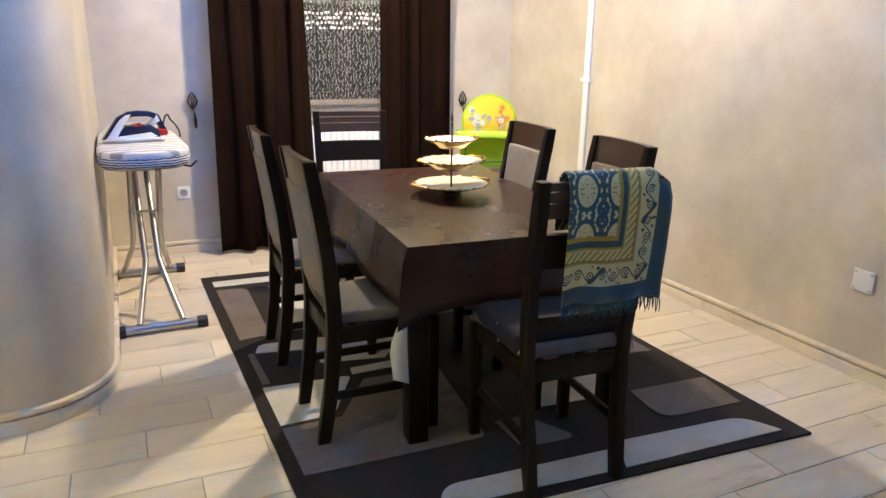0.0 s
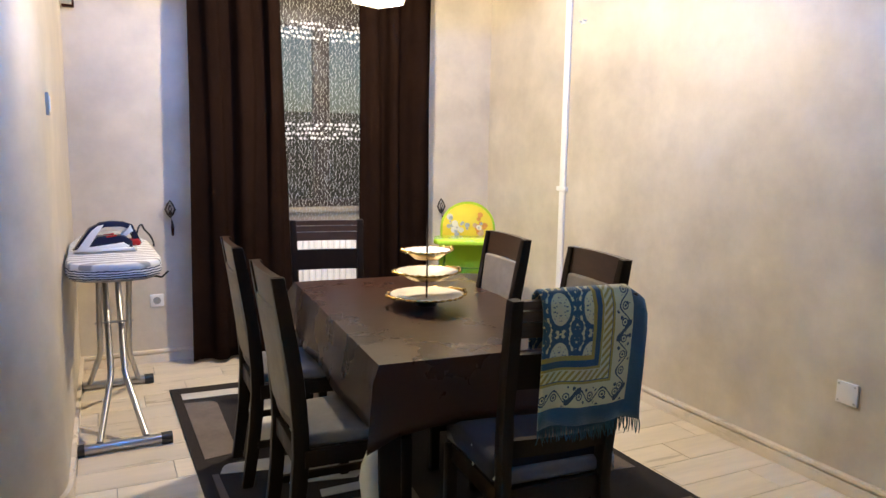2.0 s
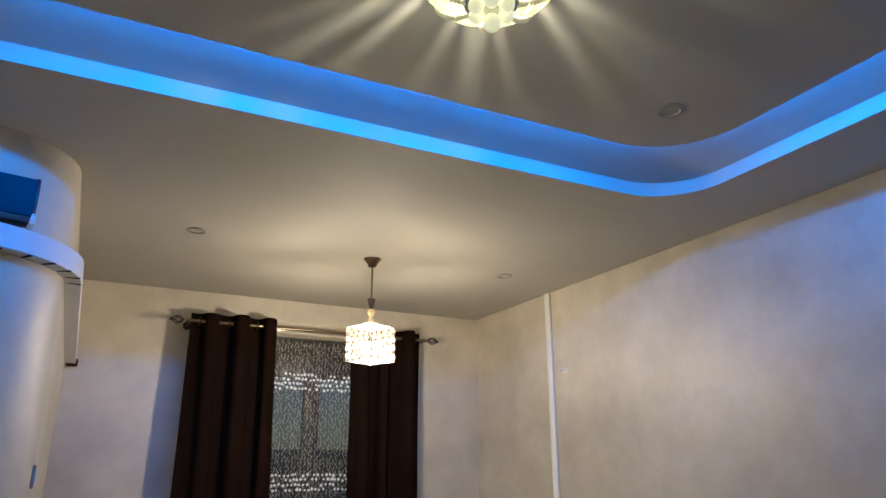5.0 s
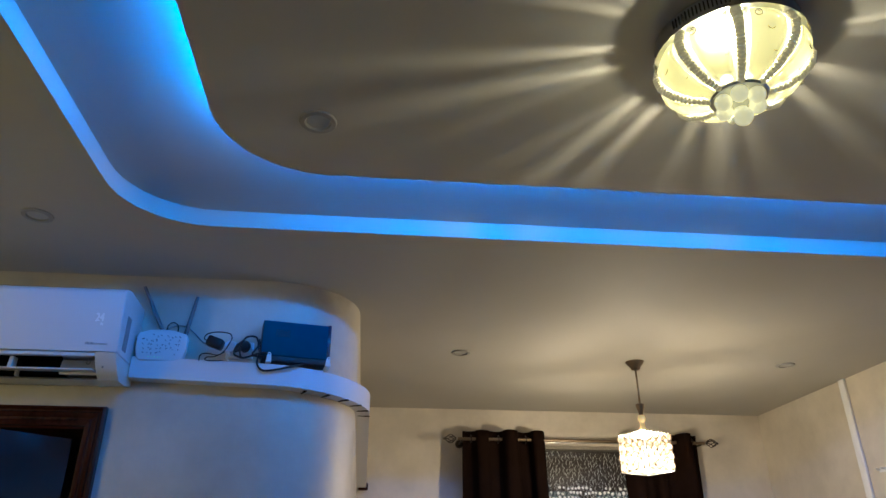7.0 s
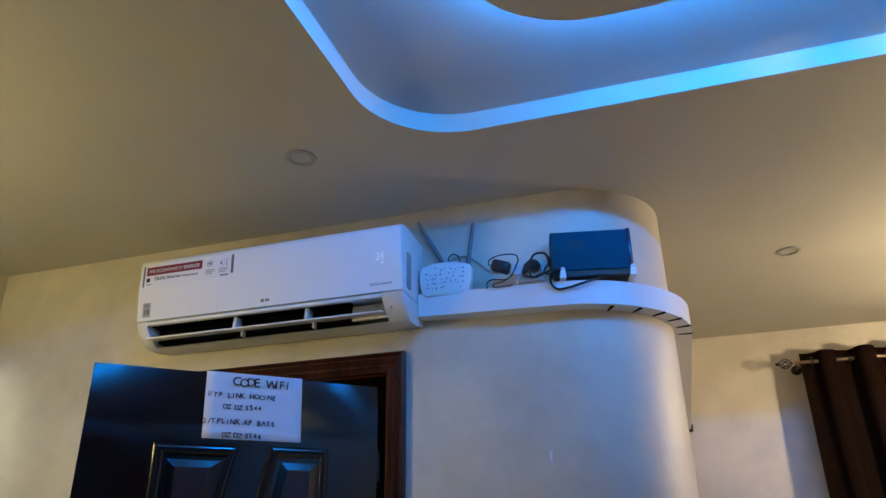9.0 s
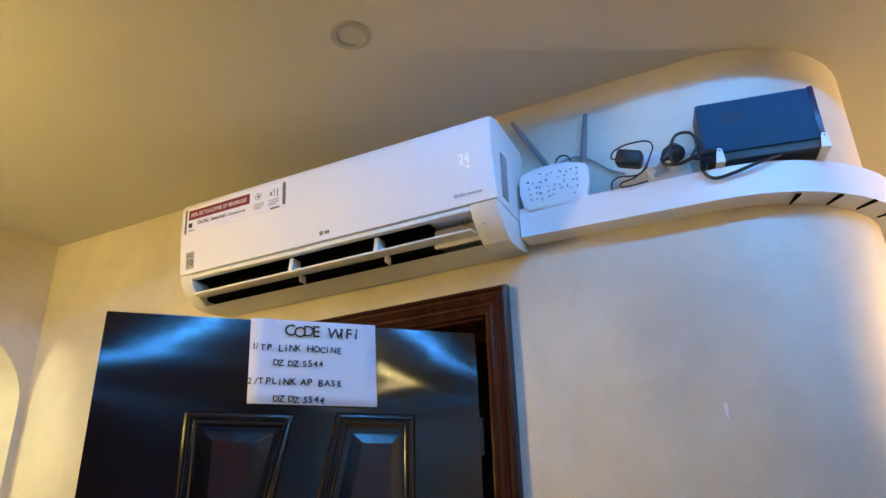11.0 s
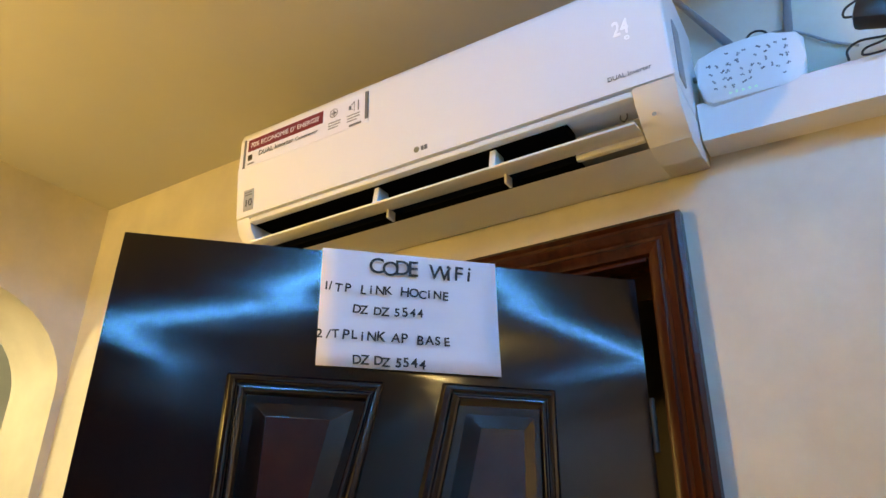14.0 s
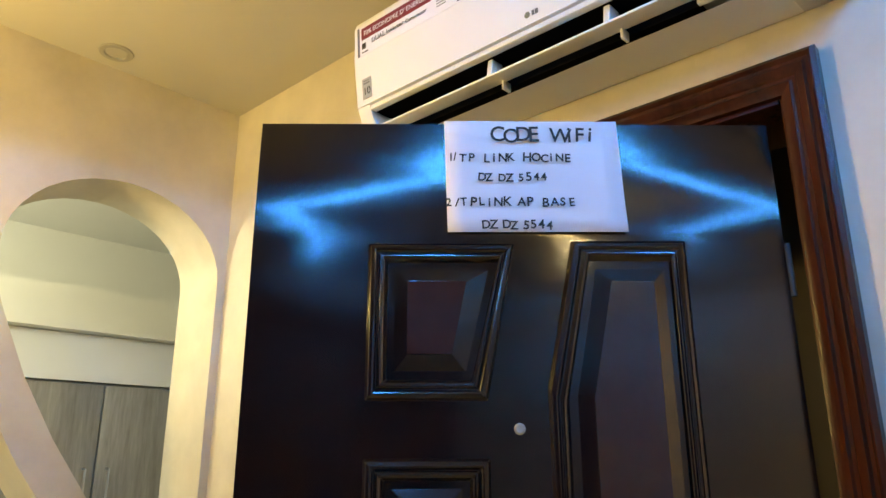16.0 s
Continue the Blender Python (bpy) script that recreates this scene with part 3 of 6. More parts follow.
def tablecloth():
    t = thing("tablecloth", (1.480, 2.905, RUGZ), "dark brown oilcloth tablecloth with white felt backing", "tablecloth", rz=-3.6)
    hx, hy, top = 0.444, 0.735, 0.732
    # rim points: along each side, folded at the corners
    bm = bmesh.new()
    nx, ny = 16, 24
    grid = {}
    for i in range(nx + 1):
        for j in range(ny + 1):
            x, y = -hx + 2 * hx * i / nx, -hy + 2 * hy * j / ny
            z = top + 0.0012 * noise.noise(Vector((x * 6, y * 6, 0)))
            grid[i, j] = bm.verts.new((x, y, z))
    for i in range(nx):
        for j in range(ny):
            bm.faces.new((grid[i, j], grid[i + 1, j], grid[i + 1, j + 1], grid[i, j + 1]))
    rim = [(i, 0) for i in range(nx)] + [(nx, j) for j in range(ny)] + [(i, ny) for i in range(nx, 0, -1)] + [(0, j) for j in range(ny, 0, -1)]
    drop = 0.215
    prev = [grid[k] for k in rim]
    for step in range(1, 7):
        s = step / 6
        ring = []
        for (i, j), v in zip(rim, [grid[k] for k in rim]):
            x, y = v.co.x, v.co.y
            nxv = (-1 if i == 0 else 1 if i == nx else 0)
            nyv = (-1 if j == 0 else 1 if j == ny else 0)
            along = y if nxv else x
            wave = 0.010 * math.sin(along * 11 + 1.3 * nxv) * s
            out = 0.008 + 0.030 * s ** 1.5 + wave
            d = drop * s
            corner = nxv and nyv
            if corner:
                out, d = 0.030 + 0.045 * s, (drop + 0.055) * s
            else:
                edge = min(abs(abs(x) - hx) if nyv else 9, abs(abs(y) - hy) if nxv else 9)
                pull = max(0, 1 - edge / 0.16)
                out -= 0.035 * pull * math.sin(pull * math.pi) * s
                d += 0.03 * pull * s
            ring.append(bm.verts.new((x + nxv * out * (0.75 if corner else 1), y + nyv * out * (0.75 if corner else 1), top - d - (0.004 if s < 0.2 else 0))))
        for k in range(len(rim)):
            bm.faces.new((prev[k], prev[(k + 1) % len(rim)], ring[(k + 1) % len(rim)], ring[k]))
        prev = ring
    sheet = part("sheet", bm, M_CLOTH, t)
    solid(sheet, 0.0015, 1.0)
    bm = bmesh.new()
    rows = []
    for s in (0, 0.2, 0.4, 0.6, 0.8, 1.0):
        w = 0.012 + 0.05 * math.sin(min(1, s * 1.15) * math.pi * 0.72)
        rows.append([(-hx - 0.012 + 0.006 * s, -hy - 0.03 + 0.012 * math.sin(3 * s), 0.50 - 0.245 * s), (-hx - 0.012 - w * 0.9, -hy - 0.022 + w * 0.25, 0.505 - 0.235 * s)])
    strip(bm, rows)
    solid(part("felt_corner", bm, M_CLOTHBACK, t, "white felt underside of the hanging corner"), 0.002)


dining_table()
tablecloth()


def cake_stand():
    s = thing("cake_stand", (1.487, 2.935, RUGZ + 0.734), "three-tier cake stand with white plates and gilt rims", "cake stand")
    for r, z in ((0.160, 0.026), (0.135, 0.116), (0.102, 0.208)):
        d = 0.022 if r > 0.15 else 0.034
        plate = part("plate", lt([(0.005, z), (r * 0.55, z), (r * 0.86, z + d * 0.75), (r, z + d), (r, z + d + 0.003), (r * 0.84, z + d * 0.75 + 0.005), (r * 0.55, z + 0.006), (0.005, z + 0.006)], 60, wave=0.004, waves=14), M_PORC, s)
        bm = bmesh.new()
        ring = []
        for k in range(113):
            a = 2 * math.pi * k / 112
            grip = max(0.0, abs(math.cos(a)) - 0.86) / 0.14
            rr = r * (1.0 + 0.014 * math.cos(14 * a) + 0.010 * math.cos(28 * a) + 0.13 * grip)
            ring.append((rr * math.cos(a), rr * math.sin(a), z + d + 0.001 * math.cos(14 * a) + 0.004 * grip))
        tube(bm, ring, [0.0036 + 0.0018 * math.cos(28 * 2 * math.pi * k / 112) + 0.004 * max(0.0, abs(math.cos(2 * math.pi * k / 112)) - 0.86) / 0.14 for k in range(113)], 8)
        part("gilt_rim", bm, M_GOLD, plate, "gilt scalloped rim")
        part("gilt_band", lt([(r * 0.57, z - 0.001), (r * 0.86, z + d * 0.70), (r * 0.99, z + d - 0.003), (r * 0.97, z + d - 0.005), (r * 0.85, z + d * 0.62), (r * 0.55, z - 0.002)], 60), M_GOLD, plate)
    part("foot", lt([(0.004, 0.0), (0.046, 0.0), (0.044, 0.006), (0.030, 0.014), (0.034, 0.026), (0.004, 0.026)], 28), M_BRONZE, s, "dark metal foot ring")
    part("rod", lt([(0.004, 0.026), (0.004, 0.30), (0.007, 0.305), (0.003, 0.315), (0.006, 0.33), (0.003, 0.345), (0.0015, 0.36)], 10), M_BRONZE, s)


cake_stand()


def towel_material():
    m = bpy.data.materials.new("jacquard_towel")
    m.use_nodes = True
    nt = m.node_tree
    N, Lk = nt.nodes, nt.links
    b = N["Principled BSDF"]
    b.inputs["Roughness"].default_value = 0.95
    b.inputs["Sheen Weight"].default_value = 0.3
    tc = N.new("ShaderNodeUVMap")
    sep = N.new("ShaderNodeSeparateXYZ")
    Lk.new(tc.outputs[0], sep.inputs[0])

    def math_node(op, a, c=None):
        n = N.new("ShaderNodeMath")
        n.operation = op
        for k, v in enumerate((a, c)):
            if v is None:
                continue
            if isinstance(v, (int, float)):
                n.inputs[k].default_value = v
            else:
                Lk.new(v, n.inputs[k])
        return n.outputs[0]
    u, v = sep.outputs[0], sep.outputs[1]
    d = math_node('MINIMUM', u, v)

    def ramp(src, stops):
        r = N.new("ShaderNodeValToRGB")
        r.color_ramp.interpolation = 'CONSTANT'
        e = r.color_ramp.elements
        while len(e) < len(stops):
            e.new(0.5)
        for k, (pos, col) in enumerate(stops):
            e[k].position, e[k].color = pos, (*col, 1)
        Lk.new(src, r.inputs[0])
        return r.outputs[0]
    BL, GO, CR, DK = (0.012, 0.060, 0.095), (0.30, 0.22, 0.025), (0.52, 0.47, 0.24), (0.02, 0.045, 0.06)
    # centre: mirrored rings with dots, hearts between them
    def sub_(a, c):
        return math_node('SUBTRACT', a, c)
    pu = math_node('PINGPONG', sub_(u, 0.178), 0.062)
    pv = math_node('PINGPONG', sub_(v, 0.172), 0.070)
    comb = N.new("ShaderNodeCombineXYZ")
    Lk.new(pu, comb.inputs[0])
    Lk.new(pv, comb.inputs[1])
    r1 = math_node('SQRT', math_node('ADD', math_node('POWER', math_node('MULTIPLY', pu, 1.25), 2.0), math_node('POWER', pv, 2.0)))
    ring = math_node('MULTIPLY', math_node('GREATER_THAN', r1, 0.046), math_node('LESS_THAN', r1, 0.060))
    pu2 = sub_(0.062, pu)
    r2 = math_node('SQRT', math_node('ADD', math_node('POWER', pu2, 2.0), math_node('POWER', sub_(pv, 0.052), 2.0)))
    heart = math_node('MULTIPLY', math_node('GREATER_THAN', r2, 0.010), math_node('LESS_THAN', r2, 0.024))
    dots = N.new("ShaderNodeTexVoronoi")
    dots.inputs["Scale"].default_value = 130
    Lk.new(comb.outputs[0], dots.inputs[0])
    dot = math_node('LESS_THAN', dots.outputs[0], 0.30)
    motif = math_node('MAXIMUM', ring, heart)
    nz = N.new("ShaderNodeTexNoise")
    nz.inputs["Scale"].default_value, nz.inputs["Detail"].default_value = 60, 3
    Lk.new(comb.outputs[0], nz.inputs[0])
    leafy = math_node('MULTIPLY', math_node('GREATER_THAN', nz.outputs[0], 0.48), math_node('GREATER_THAN', r1, 0.060))
    vein = math_node('MAXIMUM', math_node('MULTIPLY', dot, math_node('LESS_THAN', r1, 0.040)), leafy)
    # border: a winding vine with leaves
    along = math_node('MAXIMUM', u, v)
    wob = math_node('MULTIPLY', math_node('SINE', math_node('MULTIPLY', along, 66.0)), 0.019)
    off = math_node('ABSOLUTE', sub_(sub_(d, 0.057), wob))
    thorn = math_node('MULTIPLY', math_node('GREATER_THAN', math_node('SINE', math_node('MULTIPLY', along, 33.0)), 0.55), 0.006)
    jag = math_node('MULTIPLY', nz.outputs[0], 0.006)
    vine = math_node('LESS_THAN', off, math_node('ADD', thorn, jag))
    sprig = N.new("ShaderNodeTexVoronoi")
    sprig.inputs["Scale"].default_value = 42
    Lk.new(tc.outputs[0], sprig.inputs[0])
    sp = math_node('MULTIPLY', math_node('LESS_THAN', sprig.outputs[0], 0.27), math_node('GREATER_THAN', off, 0.013))
    # a curl and a bud inside each bend of the vine
    bend = math_node('PINGPONG', sub_(along, 0.0238), 0.0238)
    cr = math_node('SQRT', math_node('ADD', math_node('POWER', bend, 2.0), math_node('POWER', sub_(d, 0.056), 2.0)))
    curl = math_node('MULTIPLY', math_node('GREATER_THAN', cr, 0.0085), math_node('LESS_THAN', cr, 0.0125))
    bud = math_node('LESS_THAN', cr, 0.0042)
    scr = math_node('MAXIMUM', math_node('MAXIMUM', vine, sp), math_node('MAXIMUM', curl, bud))
    diag = N.new("ShaderNodeTexWave")
    diag.bands_direction = 'DIAGONAL'
    diag.inputs["Scale"].default_value = 26
    Lk.new(tc.outputs[0], diag.inputs[0])
    dg = math_node('GREATER_THAN', diag.outputs[1], 0.5)

    def mixc(f, a, c):
        n = N.new("ShaderNodeMix")
        n.data_type = 'RGBA'
        Lk.new(f, n.inputs["Factor"])
        for key, val in (("A", a), ("B", c)):
            if isinstance(val, tuple):
                n.inputs[key].default_value = (*val, 1)
            else:
                Lk.new(val, n.inputs[key])
        return n.outputs["Result"]
    centre = mixc(math_node('MAXIMUM', motif, vein), CR, BL)
    band = mixc(scr, CR, DK)
    stripes = mixc(dg, CR, GO)
    base = ramp(d, [(0.0, BL), (0.022, CR), (0.090, GO), (0.099, BL), (0.104, CR), (0.134, GO), (0.141, BL), (0.162, GO), (0.176, CR)])
    in_band = math_node('MULTIPLY', math_node('GREATER_THAN', d, 0.026), math_node('LESS_THAN', d, 0.088))
    in_str = math_node('MULTIPLY', math_node('GREATER_THAN', d, 0.104), math_node('LESS_THAN', d, 0.134))
    in_c = math_node('GREATER_THAN', d, 0.178)
    c1 = mixc(in_band, base, band)
    c2 = mixc(in_str, c1, stripes)
    c3 = mixc(in_c, c2, centre)
    Lk.new(c3, b.inputs["Base Color"])
    nb = N.new("ShaderNodeTexNoise")
    nb.inputs["Scale"].default_value = 320
    Lk.new(tc.outputs[0], nb.inputs[0])
    bp = N.new("ShaderNodeBump")
    bp.inputs["Strength"].default_value, bp.inputs["Distance"].default_value = 0.5, 0.003
    Lk.new(nb.outputs[0], bp.inputs["Height"])
    Lk.new(bp.outputs[0], b.inputs["Normal"])
    return m


def towel():
    t = thing("towel", (1.43, 1.995, RUGZ), "blue and gold patterned fringed towel draped over a chair back", "towel", rz=-4)
    me = bpy.data.meshes.new("drape")
    bm = bmesh.new()
    uv = bm.loops.layers.uv.new("UVMap")
    X0, X1, n = -0.130, 0.212, 26
    path = [(-0.208, 0.86), (-0.212, 0.97), (-0.220, 1.020), (-0.243, 1.037), (-0.266, 1.028), (-0.283, 0.99), (-0.286, 0.93), (-0.282, 0.85), (-0.277, 0.77), (-0.272, 0.715), (-0.270, 0.68), (-0.270, 0.645)]
    seglen = [0]
    for a, b in zip(path, path[1:]):
        seglen.append(seglen[-1] + math.dist(a, b))
    total = seglen[-1]
    rows = []
    for k, (y, z) in enumerate(path):
        row = []
        hang = max(0, k - 4) / 7
        for i in range(n + 1):
            s = i / n
            x = X0 + (X1 - X0) * s
            fold = 0.006 * math.sin(s * 17 + k * 0.2) * hang + 0.016 * hang * max(0, s - 0.82) / 0.18
            sag = -0.035 * max(0, s - 0.84) / 0.16 * (1 if k < 6 else 0.6)
            row.append((bm.verts.new((x - 0.012 * hang * s, y - fold, z + sag * (0.3 if k > 6 else 1) + 0.006 * math.sin(s * 9) * hang)), ((1 - s) * 0.40 - 0.034, total - seglen[k] - 0.03)))
        rows.append(row)
    for r0, r1 in zip(rows, rows[1:]):
        for i in range(n):
            f = bm.faces.new((r0[i][0], r0[i + 1][0], r1[i + 1][0], r1[i][0]))
            for lp, q in zip(f.loops, (r0[i], r0[i + 1], r1[i + 1], r1[i])):
                lp[uv].uv = q[1]
    bm.to_mesh(me)
    rim = [q[0].co.copy() for q in rows[-1]]
    bm.free()
    me.materials.append(towel_material())
    me.shade_smooth()
    ob = new("drape", me)
    ob.parent = t
    solid(ob, 0.004, 0.0)
    rng = random.Random(3)
    bm = bmesh.new()
    for k in range(70):
        s = k / 69
        i = min(n - 1, int(s * n))
        p = rim[i].lerp(rim[i + 1], s * n - i)
        ln = rng.uniform(0.035, 0.05)
        tube(bm, [p, p + Vector((rng.uniform(-.004, .004), -0.002, -ln * 0.5)), p + Vector((rng.uniform(-.008, .008), rng.uniform(-.006, .004), -ln))], [0.0024, 0.0022, 0.0012], 4)
    part("fringe", bm, M_FRINGE, t, "teal blue fringe")


M_FRINGE = mat("teal_fringe", (0.014, 0.060, 0.085), 0.9, 0, 0.2, 60)
towel()


def curtain(name, x0, x1, xb0, xb1, label, waves, phase):
    c = thing(name, (0, 0, 0), label, "curtain", group="window curtains")
    bm = bmesh.new()
    nx, nz = waves * 20, 34
    rows = []
    for j in range(nz + 1):
        s = j / nz
        z = 2.591 - s * (2.591 - 0.025)
        row = []
        for i in range(nx + 1):
            u = i / nx
            a0, a1 = x0 + (xb0 - x0) * s, x1 + (xb1 - x1) * s
            amp = 0.056 * (1 - 0.25 * s) * (0.8 + 0.8 * noise.noise(Vector((u * 4, s * 0.9, phase))))
            ph = u * waves * 2 * math.pi + phase + (0.5 + 1.3 * min(1, s * 3)) * noise.noise(Vector((u * 2.6, s * 1.1, 7 + phase)))
            fold = 0.30 * min(1, s * 4) * noise.noise(Vector((u * 11, s * 0.7, 21 + phase)))
            row.append((a0 + (a1 - a0) * u - 0.010 * math.sin(2 * ph), 4.868 + amp * (math.sin(ph) + fold) + 0.01 * s, z))
        rows.append(row)
    strip(bm, rows)
    solid(part("cloth", bm, M_CURTAIN, c), 0.003, 0.0)
    for k in range(waves * 2):
        u = (k + 0.5) / (waves * 2)
        bm = bmesh.new()
        x = x0 + (x1 - x0) * u
        ring = [(x, 4.876 + 0.024 * math.cos(a * math.pi / 8), 2.536 + 0.024 * math.sin(a * math.pi / 8)) for a in range(17)]
        tube(bm, ring, 0.0045, 6)
        part("eyelet", bm, M_BRONZE, c, "dark metal eyelet ring")


curtain("curtain_left", 0.752, 1.315, 0.705, 1.375, "dark brown eyelet curtain hanging to the floor", 3, 0.6)
curtain("curtain_right", 1.845, 2.385, 1.845, 2.40, "dark brown eyelet curtain hanging to the floor", 3, 2.1)


def curtain_rod():
    r = thing("curtain_rod", (0, 0, 0), "bronze curtain rod with caged finials above the window", "curtain rod")
    part("rod", tb([(0.71, 4.876, 2.536), (2.435, 4.876, 2.536)], 0.0105, 12), M_BRASS, r)
    part("rod", tb([(0.80, 4.935, 2.536), (2.32, 4.935, 2.536)], 0.007, 10), M_STEEL, r, "thin rear rod for the lace")
    for x, sx in ((0.71, -1), (2.435, 1)):
        bm = bmesh.new()
        for k in range(6):
            a = 2 * math.pi * k / 6
            pts = []
            for i in range(9):
                s = i / 8
                rad = 0.003 + 0.024 * math.sin(math.pi * s) ** 0.9
                aa = a + 1.6 * s
                pts.append((x + sx * (0.012 + 0.075 * s), 4.876 + rad * math.cos(aa), 2.536 + rad * math.sin(aa)))
            tube(bm, pts, 0.0032, 5)
        bmesh.ops.create_icosphere(bm, subdivisions=2, radius=0.009, matrix=Matrix.Translation((x + sx * 0.092, 4.876, 2.536)))
        part("finial", bm, M_BRONZE, r, "bronze caged finial")
        bx0 = x - sx * 0.03
        bm = bmesh.new()
        tube(bm, [(bx0, YW, 2.531), (bx0, 4.876, 2.524)], 0.007, 8)
        lathe(bm, [(0.003, 0), (0.028, 0), (0.028, 0.01), (0.003, 0.011)], 14, (0, 0, 0))
        for v in bm.verts[-56:]:
            v.co = Vector((bx0 + v.co.x, YW - v.co.z, 2.531 + v.co.y))
        part("bracket", bm, M_BRONZE, r)


curtain_rod()


def lace_material():
    m = bpy.data.materials.new("dark_sheer_net")
    m.use_nodes = True
    nt = m.node_tree
    N, Lk = nt.nodes, nt.links
    out = N["Material Output"]
    b = N["Principled BSDF"]
    b.inputs["Base Color"].default_value = (0.055, 0.055, 0.055, 1)
    b.inputs["Roughness"].default_value = 0.8
    tr = N.new("ShaderNodeBsdfTransparent")
    mx = N.new("ShaderNodeMixShader")
    mx.inputs[0].default_value = 0.42
    Lk.new(tr.outputs[0], mx.inputs[1])
    Lk.new(b.outputs[0], mx.inputs[2])
    Lk.new(mx.outputs[0], out.inputs[0])
    return m


def lace():
    c = thing("lace_curtain", (0, 0, 0), "sheer grey lace curtain with white vines and flower bands", "curtain", group="window curtains")
    X0, X1, Z0, Z1 = 1.20, 2.05, 0.855, 2.515

    def fold(x, z):
        return 4.945 + 0.010 * math.sin(x * 46) + 0.005 * math.sin(x * 19 + z)
    bm = bmesh.new()
    strip(bm, [[(X0 + (X1 - X0) * i / 70, fold(X0 + (X1 - X0) * i / 70, z), z) for i in range(71)] for z in (Z0, 1.2, 1.6, 2.0, 2.3, Z1)])
    part("net", bm, lace_material(), c)
    rng = random.Random(5)
    bm = bmesh.new()
    for cx in range(38):
        for cz in range(34):
            x = X0 + 0.012 + cx * 0.0222 + rng.uniform(-.005, .005)
            z = Z0 + 0.03 + cz * 0.049 + (cx % 2) * 0.024 + rng.uniform(-.012, .012)
            if z > Z1 - 0.07:
                continue
            pts = []
            for k in range(6):
                zz = z + 0.042 * k / 5
                xx = x + 0.005 * math.sin(k * 1.25 + cx * 2.1 + cz)
                pts.append((xx, fold(xx, zz) - 0.003, zz))
            tube(bm, pts, [0.0003, 0.0008, 0.0012, 0.0011, 0.0008, 0.0003], 4)
            for k, sd in ((1, 1), (3, -1), (4, 1)):
                p = Vector(pts[k])
                tube(bm, [p, p + Vector((sd * 0.006, -0.001, 0.008))], [0.0016, 0.0004], 4)
    tagged(part("vine_embroidery", bm, M_VINE, c, "white stitched vines"), kind="stuff")
    bm = bmesh.new()
    for zc in (1.53, 2.19):
        for cx in range(31):
            for row in range(4):
                x = X0 + 0.01 + cx * 0.0262 + (row % 2) * 0.013 + rng.uniform(-.003, .003)
                z = zc - 0.048 + row * 0.031 + rng.uniform(-.006, .006)
                if rng.random() < 0.2:
                    continue
                r = rng.uniform(0.0078, 0.0118)
                m = Matrix.Translation((x, fold(x, z) - 0.004, z)) @ Matrix.Rotation(radians(90), 4, 'X')
                bmesh.ops.create_cone(bm, cap_ends=True, segments=7, radius1=r, radius2=r * 0.7, depth=0.003, matrix=m)
    for cx in range(22):
        x = X0 + 0.02 + cx * 0.037
        m = Matrix.Translation((x, fold(x, Z0 + 0.03) - 0.004, Z0 + 0.03 + 0.012 * (cx % 2))) @ Matrix.Rotation(radians(90), 4, 'X')
        bmesh.ops.create_cone(bm, cap_ends=True, segments=7, radius1=0.009, radius2=0.006, depth=0.003, matrix=m)
    tagged(part("flower_band", bm, M_EMB, c, "white stitched flowers"), kind="stuff")


M_VINE = mat("pale_grey_thread", (0.55, 0.55, 0.52), 0.8)
M_EMB = mat("white_embroidery", (0.75, 0.75, 0.72), 0.8)
lace()


def window():
    w = tagged(new("window_1"), "brown-framed casement window behind lace", "window", "", "structure")
    y0, y1 = YW + 0.06, YW + 0.12
    fr = 0.055
    bm = bmesh.new()
    box(bm, (WX0, y0, WZ0), (WX0 + fr, y1, WZ1), 0.004)
    box(bm, (WX1 - fr, y0, WZ0), (WX1, y1, WZ1), 0.004)
    box(bm, (WX0 + fr, y0, WZ0), (WX1 - fr, y1, WZ0 + fr), 0.004)
    box(bm, (WX0 + fr, y0, WZ1 - fr), (WX1 - fr, y1, WZ1), 0.004)
    part("window_frame", bm, M_WINFRAME, w)
    xc = (WX0 + WX1) / 2
    part("mullion", bx((xc - 0.055, y0 - 0.012, WZ0 + fr), (xc + 0.055, y1, WZ1 - fr), 0.006), M_WINFRAME, w)
    for a, b in ((WX0 + fr, xc - 0.055), (xc + 0.055, WX1 - fr)):
        p = part("pane", bx((a, y0 + 0.025, WZ0 + fr), (b, y0 + 0.031, WZ1 - fr)), M_GLASS, w)
        p.visible_shadow = False
    part("shutter_box", bx((WX0 + fr, y0 - 0.03, 2.235), (WX1 - fr, y0 + 0.02, WZ1 - fr), 0.006), M_WINFRAME, w, "brown roller shutter box")
    part("window_sill", bx((WX0 - 0.02, YW - 0.03, WZ0 - 0.03), (WX1 + 0.02, YW + 0.06, WZ0 - 0.002), 0.004), M_SKIRT, w)


M_WINFRAME = mat("brown_window_frame", (0.05, 0.035, 0.028), 0.4, 0, 0.2, 20)
M_GLASS = bpy.data.materials.new("window_glass")
M_GLASS.use_nodes = True
gb = M_GLASS.node_tree.nodes["Principled BSDF"]
gb.inputs["Transmission Weight"].default_value, gb.inputs["Roughness"].default_value, gb.inputs["IOR"].default_value = 1.0, 0.02, 1.45
window()


